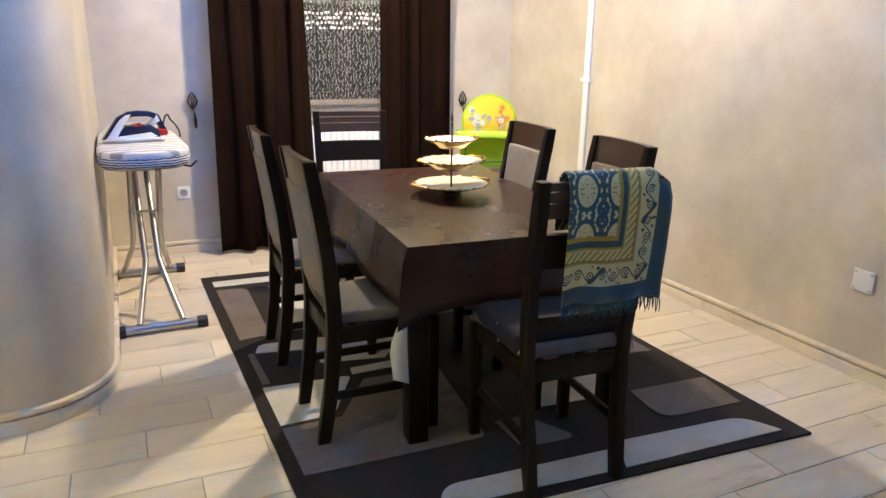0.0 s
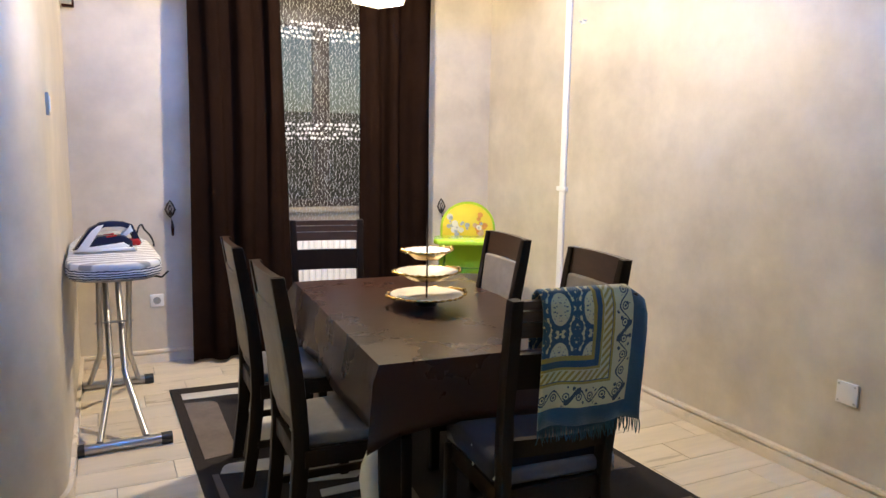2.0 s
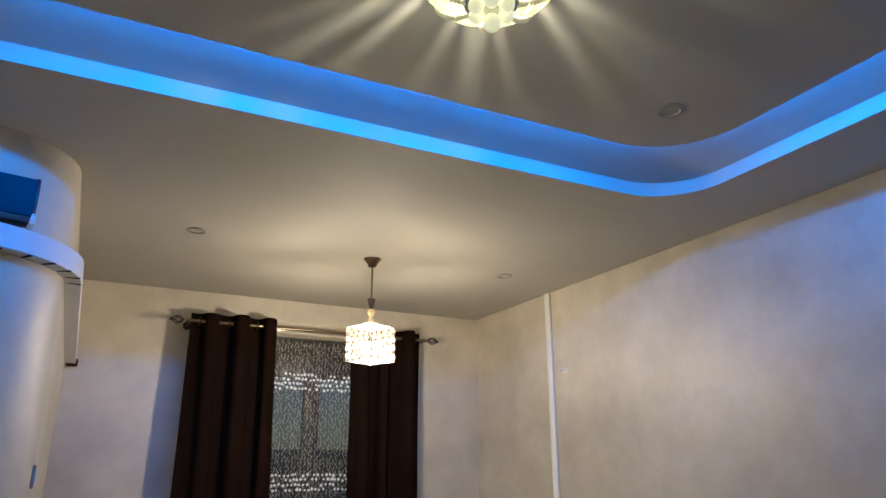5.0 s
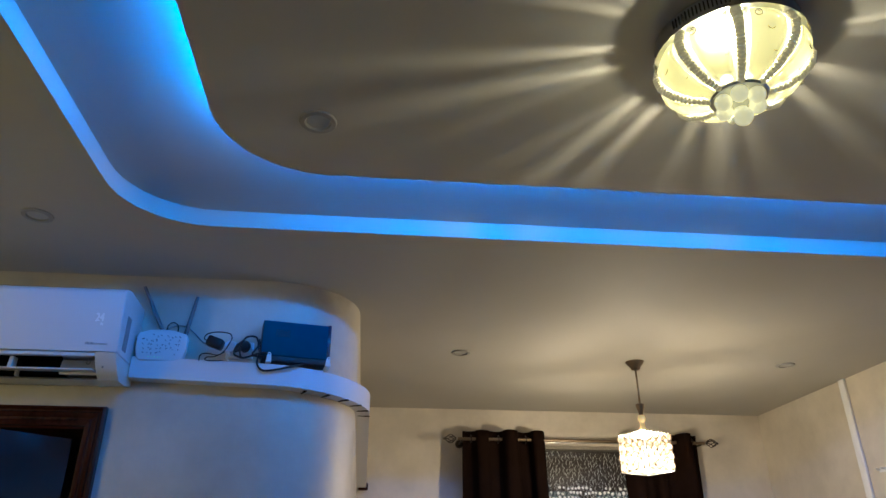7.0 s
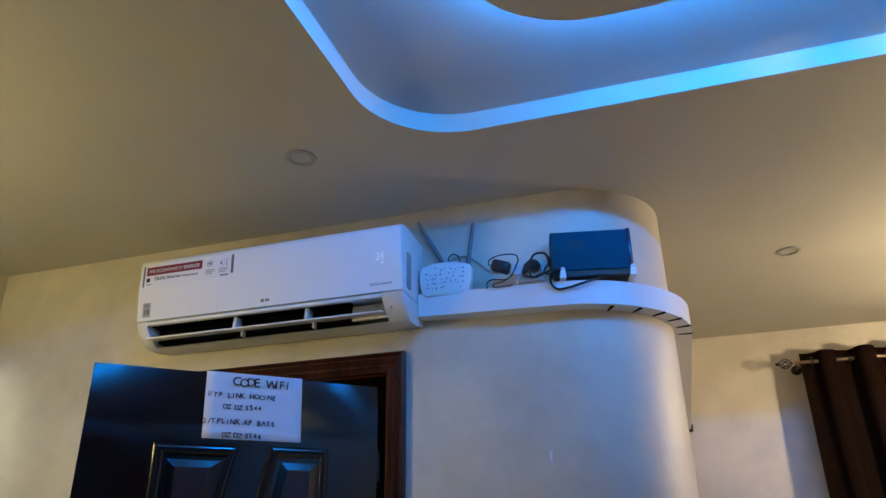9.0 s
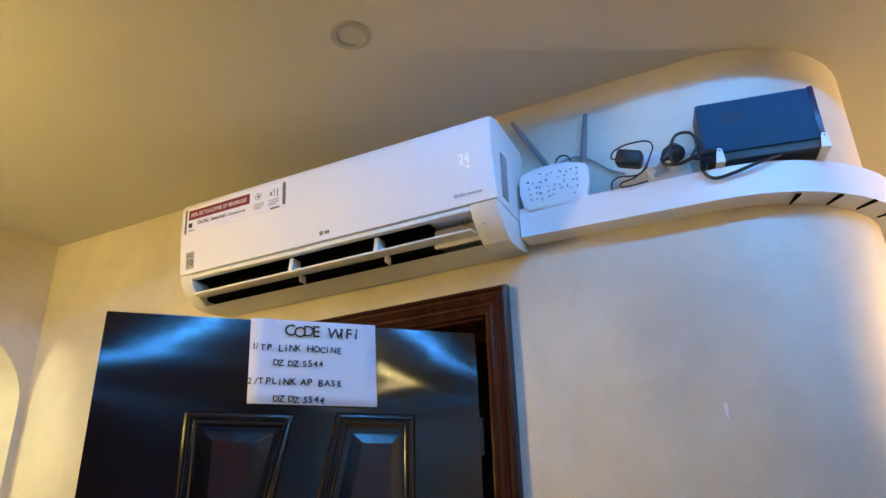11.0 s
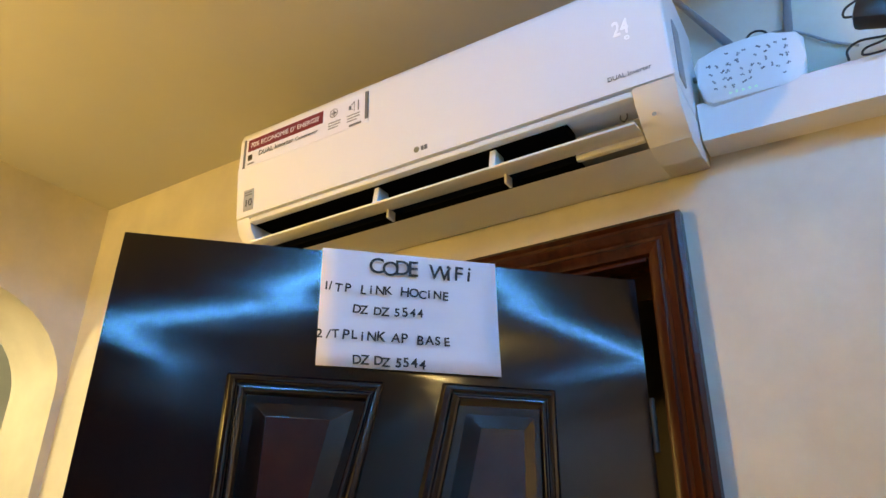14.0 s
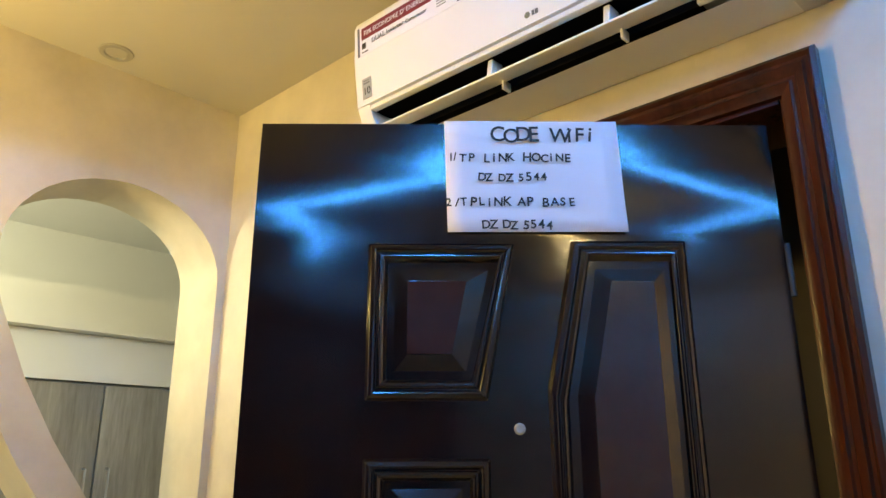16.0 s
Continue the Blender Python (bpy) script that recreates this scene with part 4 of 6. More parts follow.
def radiator():
    r = thing("radiator", (0, 0, 0), "white panel radiator on the wall under the window", "radiator")
    part("panel", bx((1.30, YW - 0.085, 0.20), (2.05, YW - 0.03, 0.83), 0.01), M_RADIATOR, r)
    for k in range(17):
        x = 1.325 + k * 0.044
        part("rib", bx((x, YW - 0.098, 0.22), (x + 0.026, YW - 0.083, 0.81), 0.006), M_RADIATOR, r)
    part("bracket", bx((1.5, YW - 0.03, 0.5), (1.56, YW, 0.56)), M_RADIATOR, r)


radiator()


def tieback(x, z, name="curtain_tieback"):
    t = thing(name, (x, YW, z), "dark bronze curtain tieback hook with leaf ornament", "tieback", group="curtain tiebacks")
    bm = bmesh.new()
    for sx in (-1, 1):
        tube(bm, [(0, -0.035, 0.075), (sx * 0.018, -0.036, 0.045), (sx * 0.030, -0.037, 0.015), (sx * 0.016, -0.037, -0.015), (0, -0.036, -0.035)], [0.003, 0.006, 0.007, 0.006, 0.004], 7)
        tube(bm, [(0, -0.036, 0.045), (sx * 0.010, -0.038, 0.020), (0, -0.036, -0.005)], 0.004, 6)
    bmesh.ops.create_icosphere(bm, subdivisions=2, radius=0.013, matrix=Matrix.Translation((0, -0.037, -0.01)))
    part("ornament", bm, M_BRONZE, t)
    part("arm", tb([(0, 0, -0.02), (0, -0.03, -0.03), (0.008, -0.045, -0.06), (0.012, -0.04, -0.10), (0.010, -0.02, -0.13)], [0.007, 0.006, 0.006, 0.005, 0.004], 8), M_BRONZE, t)
    return t


t1 = tieback(0.611, 0.995)
part("tassel", tb([(0.01, -0.03, -0.06), (0.012, -0.032, -0.10), (0.012, -0.032, -0.155)], [0.004, 0.011, 0.007], 8), M_CASING, t1, "brown hanging tassel")
tieback(2.545, 0.975)


def wall_socket(place, rz, label, blank=False):
    s = thing("wall_socket" if not blank else "blank_plate", place, label, "socket" if not blank else "cover plate", rz=rz)
    h = 0.041 if not blank else 0.048
    part("plate", bx((-h, -0.010, -h), (h, 0, h), 0.004), M_PLASTIC, s)
    if blank:
        for sx in (-1, 1):
            for sz in (-1, 1):
                part("screw", lt([(0.001, 0), (0.0045, 0), (0.0045, 0.002), (0.001, 0.002)], 10, (0, 0, 0)), M_STEEL, s).matrix_local = pose(sx * 0.036, -0.010, sz * 0.036, 90)
    else:
        bm = bmesh.new()
        lathe(bm, [(0.024, 0), (0.024, 0.003), (0.020, 0.003), (0.019, -0.004), (0.002, -0.004)], 24)
        o = part("socket_well", bm, M_CABLEGREY, s)
        o.matrix_local = pose(0, -0.0105, 0, 90)
        for sx in (-1, 1):
            part("hole", lt([(0.0005, 0), (0.004, 0), (0.004, 0.001), (0.0005, 0.001)], 8), M_BLACK, s).matrix_local = pose(sx * 0.0095, -0.0075, 0, 90)
    return s


wall_socket((0.512, YW, 0.415), 0, "white round-well wall socket")
wall_socket((east(2.0), 2.0, 0.433), -90, "white square blank cover plate with four screws", blank=True)


def pipe():
    p = thing("wall_conduit", (east(4.05), 4.05, 0), "white vertical conduit strip on the wall", "conduit")
    part("strip", bx((-0.018, -0.028, 0.09), (0, 0.028, CEIL), 0.005), M_WHITE, p)
    part("clip", bx((-0.026, -0.05, 1.16), (0, 0.05, 1.19), 0.004), M_PLASTIC, p, "clear white clip")


pipe()


def wall_hook():
    h = thing("wall_hook", (east(3.905), 3.905, 2.222), "small white double hook screwed to the stucco wall", "hook", rz=-90)
    part("plate", bx((-0.030, -0.004, -0.012), (0.030, 0, 0.012), 0.002), M_PLASTIC, h)
    for x in (-0.020, 0.020):
        part("prong", tb([(x, -0.004, 0.004), (x, -0.020, 0.002), (x, -0.024, 0.012)], [0.005, 0.005, 0.006], 8), M_PLASTIC, h)


wall_hook()


def high_chair():
    h = thing("high_chair", (2.52, 4.52, 0), "lime green child's high chair with yellow printed backrest", "high chair", rz=-26)
    # faces -y in local space
    def shell(w, z0, z1, yb, t, inset=0.0):
        out = [(-w, z0)] + [(-w, z1 - w * 0.95)] + [(w * math.cos(radians(a)) * 1.0, z1 - w * 0.95 + w * 0.95 * math.sin(radians(a))) for a in range(170, 9, -10)] + [(w, z1 - w * 0.95), (w, z0)]
        return pr(out, yb, yb + t, 'y', 0.006)
    part("backrest", shell(0.195, 0.62, 1.055, 0.10, 0.03), M_GREEN, h, "lime green backrest shell")
    pad = part("back_pad", shell(0.180, 0.70, 1.040, 0.078, 0.022), M_YELLOW, h, "yellow vinyl pad with a printed scene")
    rng = random.Random(2)
    for k in range(34):
        cx, pair = ((-0.080, (M_PRINTGREY, M_PRINTGREY, M_PORC)), (0.078, (M_ORANGE, M_BISQUE, M_PRINTGREY)))[k % 2]
        x, z, r = cx + rng.gauss(0, 0.032), 0.888 + rng.gauss(0, 0.034), rng.uniform(0.008, 0.024)
        bm = bmesh.new()
        lathe(bm, [(0.0005, 0), (r, 0), (r * 0.97, 0.001), (0.0005, 0.001)], 14, wave=0.22, waves=rng.choice((3, 4, 5)))
        part("print", bm, rng.choice(pair), pad).matrix_local = pose(x, 0.0775 - 0.00005 * k, z, 90, rng.uniform(0, 90))
    for sx in (-1, 1):
        for k in range(2):
            part("print", lt([(0.0005, 0), (0.020 - 0.013 * k, 0), (0.0005, 0.001)], 14), (M_PORC, M_PRINTGREY)[k], pad).matrix_local = pose(sx * 0.078, 0.0752 - 0.0008 * k, 0.872, 90)
    part("seat", bx((-0.18, -0.16, 0.58), (0.18, 0.12, 0.62), 0.015), M_GREEN, h)
    part("seat_front", bx((-0.16, -0.17, 0.62), (0.16, -0.06, 0.80), 0.02), M_GREEN, h)
    for sx in (-1, 1):
        part("armrest", bx((sx * 0.185 - 0.018, -0.16, 0.60), (sx * 0.185 + 0.018, 0.12, 0.80), 0.014), M_GREEN, h)
    tray = [(-0.21, -0.34), (0.21, -0.34), (0.235, -0.28), (0.235, -0.10), (0.20, -0.06), (-0.20, -0.06), (-0.235, -0.10), (-0.235, -0.28)]
    part("tray", pr(tray, 0.80, 0.832, 'z', 0.010), M_GREENTRAY, h, "glossy lime tray")
    for sx in (-1, 1):
        for y0, y1 in ((-0.12, -0.27), (0.10, 0.24)):
            part("leg", tb([(sx * 0.16, y0, 0.59), (sx * 0.23, y1, 0.012)], 0.014, 10), M_PLASTIC2, h)
    part("footrest", bx((-0.15, -0.23, 0.28), (0.15, -0.15, 0.30), 0.006), M_GREEN, h)


M_GREENTRAY = mat("glossy_lime_tray", (0.45, 0.75, 0.05), 0.15, coat=0.4)
high_chair()


def ironing_board():
    b = thing("ironing_board", (0.25, 4.05, 0), "folding ironing board with grey zebra cover and silver legs", "ironing board", rz=1.5)
    out = [(-0.12, 0.74), (0, 0.78), (0.12, 0.74)] + [(0.185, 0.2), (0.20, -0.35), (0.185, -0.45), (0.12, -0.52), (0, -0.545), (-0.12, -0.52), (-0.185, -0.45), (-0.20, -0.35), (-0.185, 0.2)]
    cov = part("cover", pr(out[::-1], 0.868, 0.908, 'z', 0.014), M_ZEBRA, b, "grey and white wavy zebra-striped cover")
    part("skirt", pr([(x * 1.012, y * 1.008) for x, y in out[::-1]], 0.832, 0.884, 'z', 0.016), M_ZEBRA2, b, "black and white striped cover hem")
    part("frame", pr([(x * 0.93, y * 0.95) for x, y in out[::-1]], 0.822, 0.836, 'z', 0.003), M_SILVERLEG, b)
    for sx in (-1, 1):
        part("leg", tb([(sx * 0.03, 0.30, 0.83), (sx * 0.032, -0.10, 0.30), (sx * 0.038, -0.13, 0.26), (sx * 0.10, -0.385, 0.045)], 0.0155, 10), M_SILVERLEG, b)
        part("leg", tb([(sx * 0.065, -0.25, 0.83), (sx * 0.070, 0.22, 0.32), (sx * 0.078, 0.26, 0.27), (sx * 0.13, 0.565, 0.045)], 0.0145, 10), M_SILVERLEG, b)
    for y in (-0.395, 0.575):
        bar = part("foot_bar", tb([(-0.19, y, 0.027), (0.19, y, 0.027)], 0.023, 14), M_SILVERLEG, b)
        for sx in (-1, 1):
            part("foot_cap", tb([(sx * 0.165, y, 0.026), (sx * 0.215, y, 0.026)], [0.029, 0.029], 14), M_BLACK, bar, "black plastic foot cap")
    part("cross_bar", tb([(-0.09, 0.03, 0.52), (0.09, 0.03, 0.52)], 0.006, 8), M_SILVERLEG, b)
    part("lever", tb([(0.14, -0.42, 0.83), (0.19, -0.47, 0.825), (0.22, -0.46, 0.85)], 0.005, 8), M_BLACK, b, "black release lever")


def zebra(name, a, c, scale, dist, axis):
    m = mat(name, a, 0.85, 0, 0.05, 10)
    nt = m.node_tree
    w = nt.nodes.new("ShaderNodeTexWave")
    w.bands_direction = axis
    w.inputs["Scale"].default_value, w.inputs["Distortion"].default_value, w.inputs["Detail"].default_value, w.inputs["Detail Scale"].default_value = scale, dist, 2, 1.2
    tc = next(n for n in nt.nodes if n.type == 'TEX_COORD')
    nt.links.new(tc.outputs["Object"], w.inputs[0])
    r = nt.nodes.new("ShaderNodeValToRGB")
    r.color_ramp.elements[0].position, r.color_ramp.elements[0].color = 0.42, (*a, 1)
    r.color_ramp.elements[1].position, r.color_ramp.elements[1].color = 0.62, (*c, 1)
    nt.links.new(w.outputs[1], r.inputs[0])
    nt.links.new(r.outputs[0], nt.nodes["Principled BSDF"].inputs["Base Color"])
    return m


M_ZEBRA = zebra("grey_zebra", (0.32, 0.32, 0.33), (0.68, 0.68, 0.68), 5.0, 5.0, 'Y')
M_ZEBRA2 = zebra("black_zebra", (0.04, 0.05, 0.08), (0.7, 0.7, 0.72), 28, 3.0, 'Z')
ironing_board()


def steam_iron():
    i = thing("steam_iron", (0.24, 3.90, 0.909), "white, navy and red steam iron lying on the board", "iron", rz=-172)
    # tip towards +x in local space; side outlines as shares of the length from the tip
    L = 0.30
    def side(name, pts, half, material, label="", bevel=0.004, mid=0.0):
        return part(name, pr([(0.155 - u * L, 0.008 + v * L) for u, v in pts], mid - half, mid + half, 'y', bevel), material, i, label)
    sole = [(0.155, 0), (0.10, 0.035), (0.03, 0.052), (-0.11, 0.054), (-0.125, 0.03), (-0.125, -0.03), (-0.11, -0.054), (0.03, -0.052), (0.10, -0.035)]
    part("soleplate", pr(sole, 0.001, 0.009, 'z', 0.002), M_STEEL, i)
    part("skirt", pr([(x * 0.97, y * 0.94) for x, y in sole], 0.009, 0.022, 'z', 0.004), M_PLASTIC, i, "white plastic skirt")
    side("core", [(0.16, 0.03), (0.36, 0.24), (0.74, 0.24), (0.86, 0.14), (0.86, 0.03)], 0.040, M_NAVYPLASTIC, "navy water tank", 0.008)
    for sy in (-1, 1):
        side("shell", [(0.03, 0.02), (0.26, 0.33), (0.36, 0.41), (0.44, 0.42), (0.40, 0.36), (0.34, 0.28), (0.20, 0.07), (0.72, 0.13), (0.82, 0.06), (0.62, 0.02)], 0.005, M_PLASTIC, "white side shell", 0.002, sy * 0.037)
        side("rear_shell", [(0.84, 0.40), (0.88, 0.30), (0.76, 0.22), (0.70, 0.25), (0.80, 0.33)], 0.006, M_PLASTIC, "", 0.002, sy * 0.020)
        side("button", [(0.46, 0.24), (0.62, 0.26), (0.62, 0.235), (0.48, 0.215)], 0.003, M_REDPLASTIC, "red button strip", 0.001, sy * 0.040)
    side("nose", [(0.0, 0.03), (0.10, 0.17), (0.24, 0.37), (0.34, 0.42), (0.34, 0.30), (0.14, 0.05)], 0.022, M_NAVYPLASTIC, "navy nose with spray button", 0.008)
    side("handle", [(0.30, 0.39), (0.40, 0.455), (0.56, 0.47), (0.74, 0.455), (0.88, 0.40), (1.0, 0.12), (0.90, 0.10), (0.82, 0.30), (0.82, 0.36), (0.70, 0.40), (0.46, 0.40), (0.36, 0.33)], 0.017, M_NAVYPLASTIC, "navy loop handle", 0.007)
    side("heel", [(0.76, 0.17), (0.96, 0.17), (1.0, 0.10), (0.97, 0.06), (0.84, 0.06)], 0.034, M_REDPLASTIC, "translucent red heel", 0.008)
    part("cord", cable([(-0.128, 0, 0.08), (-0.14, 0, 0.115), (-0.155, -0.005, 0.122), (-0.165, -0.01, 0.10), (-0.195, -0.03, 0.065), (-0.212, -0.045, 0.03), (-0.215, -0.05, 0.006)], 0.0045), M_BLACK, i, "black power cord")


steam_iron()


# For a plate added over the pendant cube to weaken its upward light.
M_DIMGLASS = mat("light_dimming_glass", (0.8, 0.78, 0.7), 0.4)
see_through(M_DIMGLASS, 0.38)


def pendant():
    p = thing("pendant_lamp", (1.585, 3.815, 0), "lit cube pendant lamp of crystal rings on a chain", "pendant lamp", rz=24)
    part("canopy", lt([(0.006, CEIL - 0.05), (0.022, CEIL - 0.048), (0.03, CEIL - 0.03), (0.052, CEIL - 0.004), (0.052, CEIL), (0.006, CEIL)], 24), M_BRASS, p, "bronze ceiling canopy")
    bm = bmesh.new()
    n = 12
    z1, z0 = CEIL - 0.05, 2.535
    for k in range(n):
        zc = z0 + (z1 - z0) * (k + 0.5) / n
        pts = [(0.006 * math.cos(a) * (k % 2), 0.006 * math.cos(a) * (1 - k % 2), zc + 0.011 * math.sin(a)) for a in [i * math.pi / 5 for i in range(11)]]
        tube(bm, pts, 0.0016, 5)
    tube(bm, [(0, 0, z0), (0, 0, z1)], 0.002, 5)
    part("chain", bm, M_BRASS, p)
    part("cup", lt([(0.004, 2.535), (0.024, 2.535), (0.022, 2.520), (0.012, 2.485), (0.010, 2.475), (0.004, 2.475)], 18), M_BRASS, p)
    part("neck", lt([(0.004, 2.478), (0.015, 2.474), (0.021, 2.460), (0.019, 2.446), (0.011, 2.434), (0.013, 2.415), (0.022, 2.392), (0.004, 2.390)], 20), M_AMBER, p, "glowing amber glass neck")
    h, zt, zb = 0.094, 2.372, 2.178
    bm = bmesh.new()
    for sx in (-1, 1):
        for sy in (-1, 1):
            tube(bm, [(sx * h, sy * h, zb), (sx * h, sy * h, zt)], 0.003, 5)
    for z in (zb, zt):
        for sx in (-1, 1):
            tube(bm, [(sx * h, -h, z), (sx * h, h, z)], 0.003, 5)
            tube(bm, [(-h, sx * h, z), (h, sx * h, z)], 0.003, 5)
    tube(bm, [(-h, 0, zt), (h, 0, zt)], 0.003, 5)
    part("frame", bm, M_STEEL, p)
    part("dimming_plate", bx((-h, -h, zt + 0.001), (h, h, zt + 0.004)), M_DIMGLASS, p, "added plate that dims the lamp's light on the ceiling")
    for q in range(4):
        for i in range(4):
            for j in range(4):
                u = -h + (i + 0.5) * h / 2
                z = zb + (j + 0.5) * (zt - zb) / 4
                m = Matrix.Rotation(q * math.pi / 2, 4, 'Z') @ pose(u, -h, z, 90)
                bm = bmesh.new()
                lathe(bm, [(0.001, -0.005), (0.017, -0.004), (0.0205, 0.0), (0.017, 0.007), (0.008, 0.010), (0.001, 0.011)], 12)
                bmesh.ops.transform(bm, matrix=m, verts=bm.verts)
                part("crystal", bm, M_CRYSTAL, p)
                part("ring", tb([m @ Vector((0.0215 * math.cos(k * math.pi / 7), 0.0215 * math.sin(k * math.pi / 7), 0.010)) for k in range(15)], 0.0034, 5), M_BRASS, p)
    for i in range(3):
        for j in range(3):
            bm = bmesh.new()
            bmesh.ops.create_icosphere(bm, subdivisions=2, radius=0.022, matrix=Matrix.Translation(((i - 1) * 0.062, (j - 1) * 0.062, zb + 0.006)) @ Matrix.Diagonal((1.2, 1.2, 0.35, 1)))
            part("crystal", bm, M_CRYSTAL, p)


pendant()

# ---- living room side ----
def air_conditioner():
    a = thing("air_conditioner", (0, 0, 0), "white wall-mounted split air conditioner with open louvre", "air conditioner")
    X0, X1 = -1.850, -0.797
    YF = 2.614
    ztop, zlip, zbot = 2.632, 2.388, 2.300
    # body: side profile pushed along x; (y, z)
    prof = [(YA, ztop - 0.004), (YF + 0.05, ztop), (YF + 0.022, ztop - 0.004), (YF + 0.006, ztop - 0.014), (YF, ztop - 0.030), (YF + 0.006, ztop - 0.12), (YF + 0.020, zlip)]
    low = [(YF + 0.022, zlip - 0.003), (YF + 0.036, zlip - 0.035), (YF + 0.070, zlip - 0.066), (YF + 0.100, zbot + 0.004), (YF + 0.165, zbot + 0.003), (YA, zbot + 0.016)]
    part("housing", pr(prof + [(YA, zlip)], X0, X1, 'x', 0.006), M_PLASTIC, a)
    # outlet cheeks either side of the slot and the tray under it
    s0, s1 = X0 + 0.046, X1 - 0.076
    part("cheek", pr(low + [(YA, zlip - 0.003)], X0 + 0.001, s0, 'x', 0.003), M_PLASTIC2, a)
    part("cheek", pr(low + [(YA, zlip - 0.003)], s1, X1 - 0.001, 'x', 0.003), M_PLASTIC2, a)
    chin = [(YF + 0.094, zlip - 0.085), (YF + 0.110, zbot + 0.002), (YF + 0.165, zbot + 0.003), (YA, zbot + 0.016), (YA, zbot + 0.034), (YF + 0.13, zbot + 0.018)]
    part("chin", pr(chin, s0 - 0.001, s1 + 0.001, 'x', 0.002), M_PLASTIC2, a)
    # Block and liner coloured near-black in place of the slot's shade.
    part("outlet", bx((s0, YF + 0.100, zbot + 0.022), (s1 - 0.135, YF + 0.20, zlip - 0.012), 0), M_OPENSHADE, a, "air outlet filled with a near-black block for its inner shade")
    part("upper_lip", bx((s0, YF + 0.024, zlip - 0.017), (s1, YF + 0.044, zlip - 0.004), 0.003), M_PLASTIC2, a)
    part("outlet_shade_liner", bx((s0, YF + 0.045, zlip - 0.016), (s1 - 0.135, YF + 0.100, zlip - 0.004), 0), M_OPENSHADE, a, "near-black liner for the shade under the outlet roof")
    # inner wall of the motor end, with a wire clip
    part("end_block", pr([(YF + 0.095, zlip - 0.014), (YF + 0.085, zlip - 0.050), (YF + 0.10, zbot + 0.03), (YF + 0.2, zbot + 0.03), (YF + 0.2, zlip - 0.014)], s1 - 0.134, s1, 'x', 0.002), M_ENDWALL, a, "grey inner end wall")
    part("end_step", bx((s1 - 0.134, YF + 0.088, zbot + 0.020), (s1 - 0.004, YF + 0.10, zbot + 0.032), 0.002), M_PLASTIC2, a)
    part("wire_clip", cable([(s1 - 0.034, YF + 0.060, zlip - 0.022), (s1 - 0.034, YF + 0.058, zlip - 0.032), (s1 - 0.028, YF + 0.058, zlip - 0.038), (s1 - 0.022, YF + 0.058, zlip - 0.032), (s1 - 0.022, YF + 0.060, zlip - 0.022)], 0.0012, 6), M_BLACK, a)
    # louvre flap swung open
    m = Matrix.Translation((0, YF + 0.060, zlip - 0.060)) @ Matrix.Rotation(radians(5), 4, 'X')
    bm = bmesh.new()
    box(bm, (s0 - 0.004, -0.024, -0.003), (s1 - 0.004, 0.024, 0.003), 0.0025, m)
    part("louvre", bm, M_PLASTIC2, a, "long swung-out louvre flap")
    for x in (X0 + 0.405, X0 + 0.688):
        part("louvre_arm", pr([(YF + 0.044, zlip - 0.058), (YF + 0.050, zlip - 0.016), (YF + 0.085, zlip - 0.016), (YF + 0.082, zlip - 0.058)], x - 0.007, x + 0.007, 'x', 0.002), M_PLASTIC2, a)
        part("louvre_arm", bx((x + 0.012, YF + 0.072, zlip - 0.082), (x + 0.018, YF + 0.098, zlip - 0.060), 0.002), M_PLASTIC2, a)
    part("chin_end", pr(chin, s1 + 0.001, X1 - 0.002, 'x', 0.002), M_PLASTIC2, a)
    part("side_vent", bx((X1, YF + 0.06, zlip + 0.02), (X1 + 0.003, YF + 0.10, zlip + 0.15), 0.001), M_CABLEGREY, a)

    # front print: (x from the left end, z) on the front panel
    def yat(z):
        return YF + 0.006 + (ztop - 0.12 - z) * (0.014 / (ztop - 0.12 - zlip)) if z < ztop - 0.12 else YF + (ztop - 0.030 - z) * 0.066
    def patch(name, x0, x1, z0, z1, material, lift=0.0015, label=""):
        bm = bmesh.new()
        lo = [(X0 + x0, yat(z0), z0), (X0 + x1, yat(z0), z0), (X0 + x1, yat(z1), z1), (X0 + x0, yat(z1), z1)]
        f = [bm.verts.new((x, y - lift, z)) for x, y, z in lo]
        g = [bm.verts.new((x, y + 0.001, z)) for x, y, z in lo]
        bm.faces.new(f)
        for k in range(4):
            bm.faces.new((f[k - 1], f[k], g[k], g[k - 1]))
        return part(name, bm, material, a, label, smooth=False)
    def disc(name, x, z, r, material, lift=0.002, label=""):
        bm = bmesh.new()
        f = [bm.verts.new((X0 + x + r * math.cos(k * math.pi / 10), yat(z) - lift - r * 0.07 * math.sin(k * math.pi / 10), z + r * math.sin(k * math.pi / 10))) for k in range(20)]
        bm.faces.new(f)
        return solid(part(name, bm, material, a, label, smooth=False), 0.0004)
    def ring(name, x, z, r, w, material):
        return part(name, tb([(X0 + x + r * math.cos(k * math.pi / 10), yat(z) - 0.0022, z + r * math.sin(k * math.pi / 10)) for k in range(21)], w, 4), material, a)
    patch("energy_label", 0.017, 0.405, 2.518, 2.597, M_PAPER, 0.001, "white energy label with red stripe")
    patch("label_edge", 0.017, 0.024, 2.518, 2.597, M_GREYP, 0.002)
    patch("label_edge", 0.396, 0.405, 2.527, 2.597, M_GREYP, 0.002)
    patch("red_stripe", 0.032, 0.273, 2.560, 2.592, M_RED, 0.002, "dark red stripe")
    patch("label_square", 0.033, 0.047, 2.535, 2.550, M_BLACK, 0.002)
    patch("label_bar", 0.033, 0.055, 2.524, 2.527, M_GREYP, 0.002)
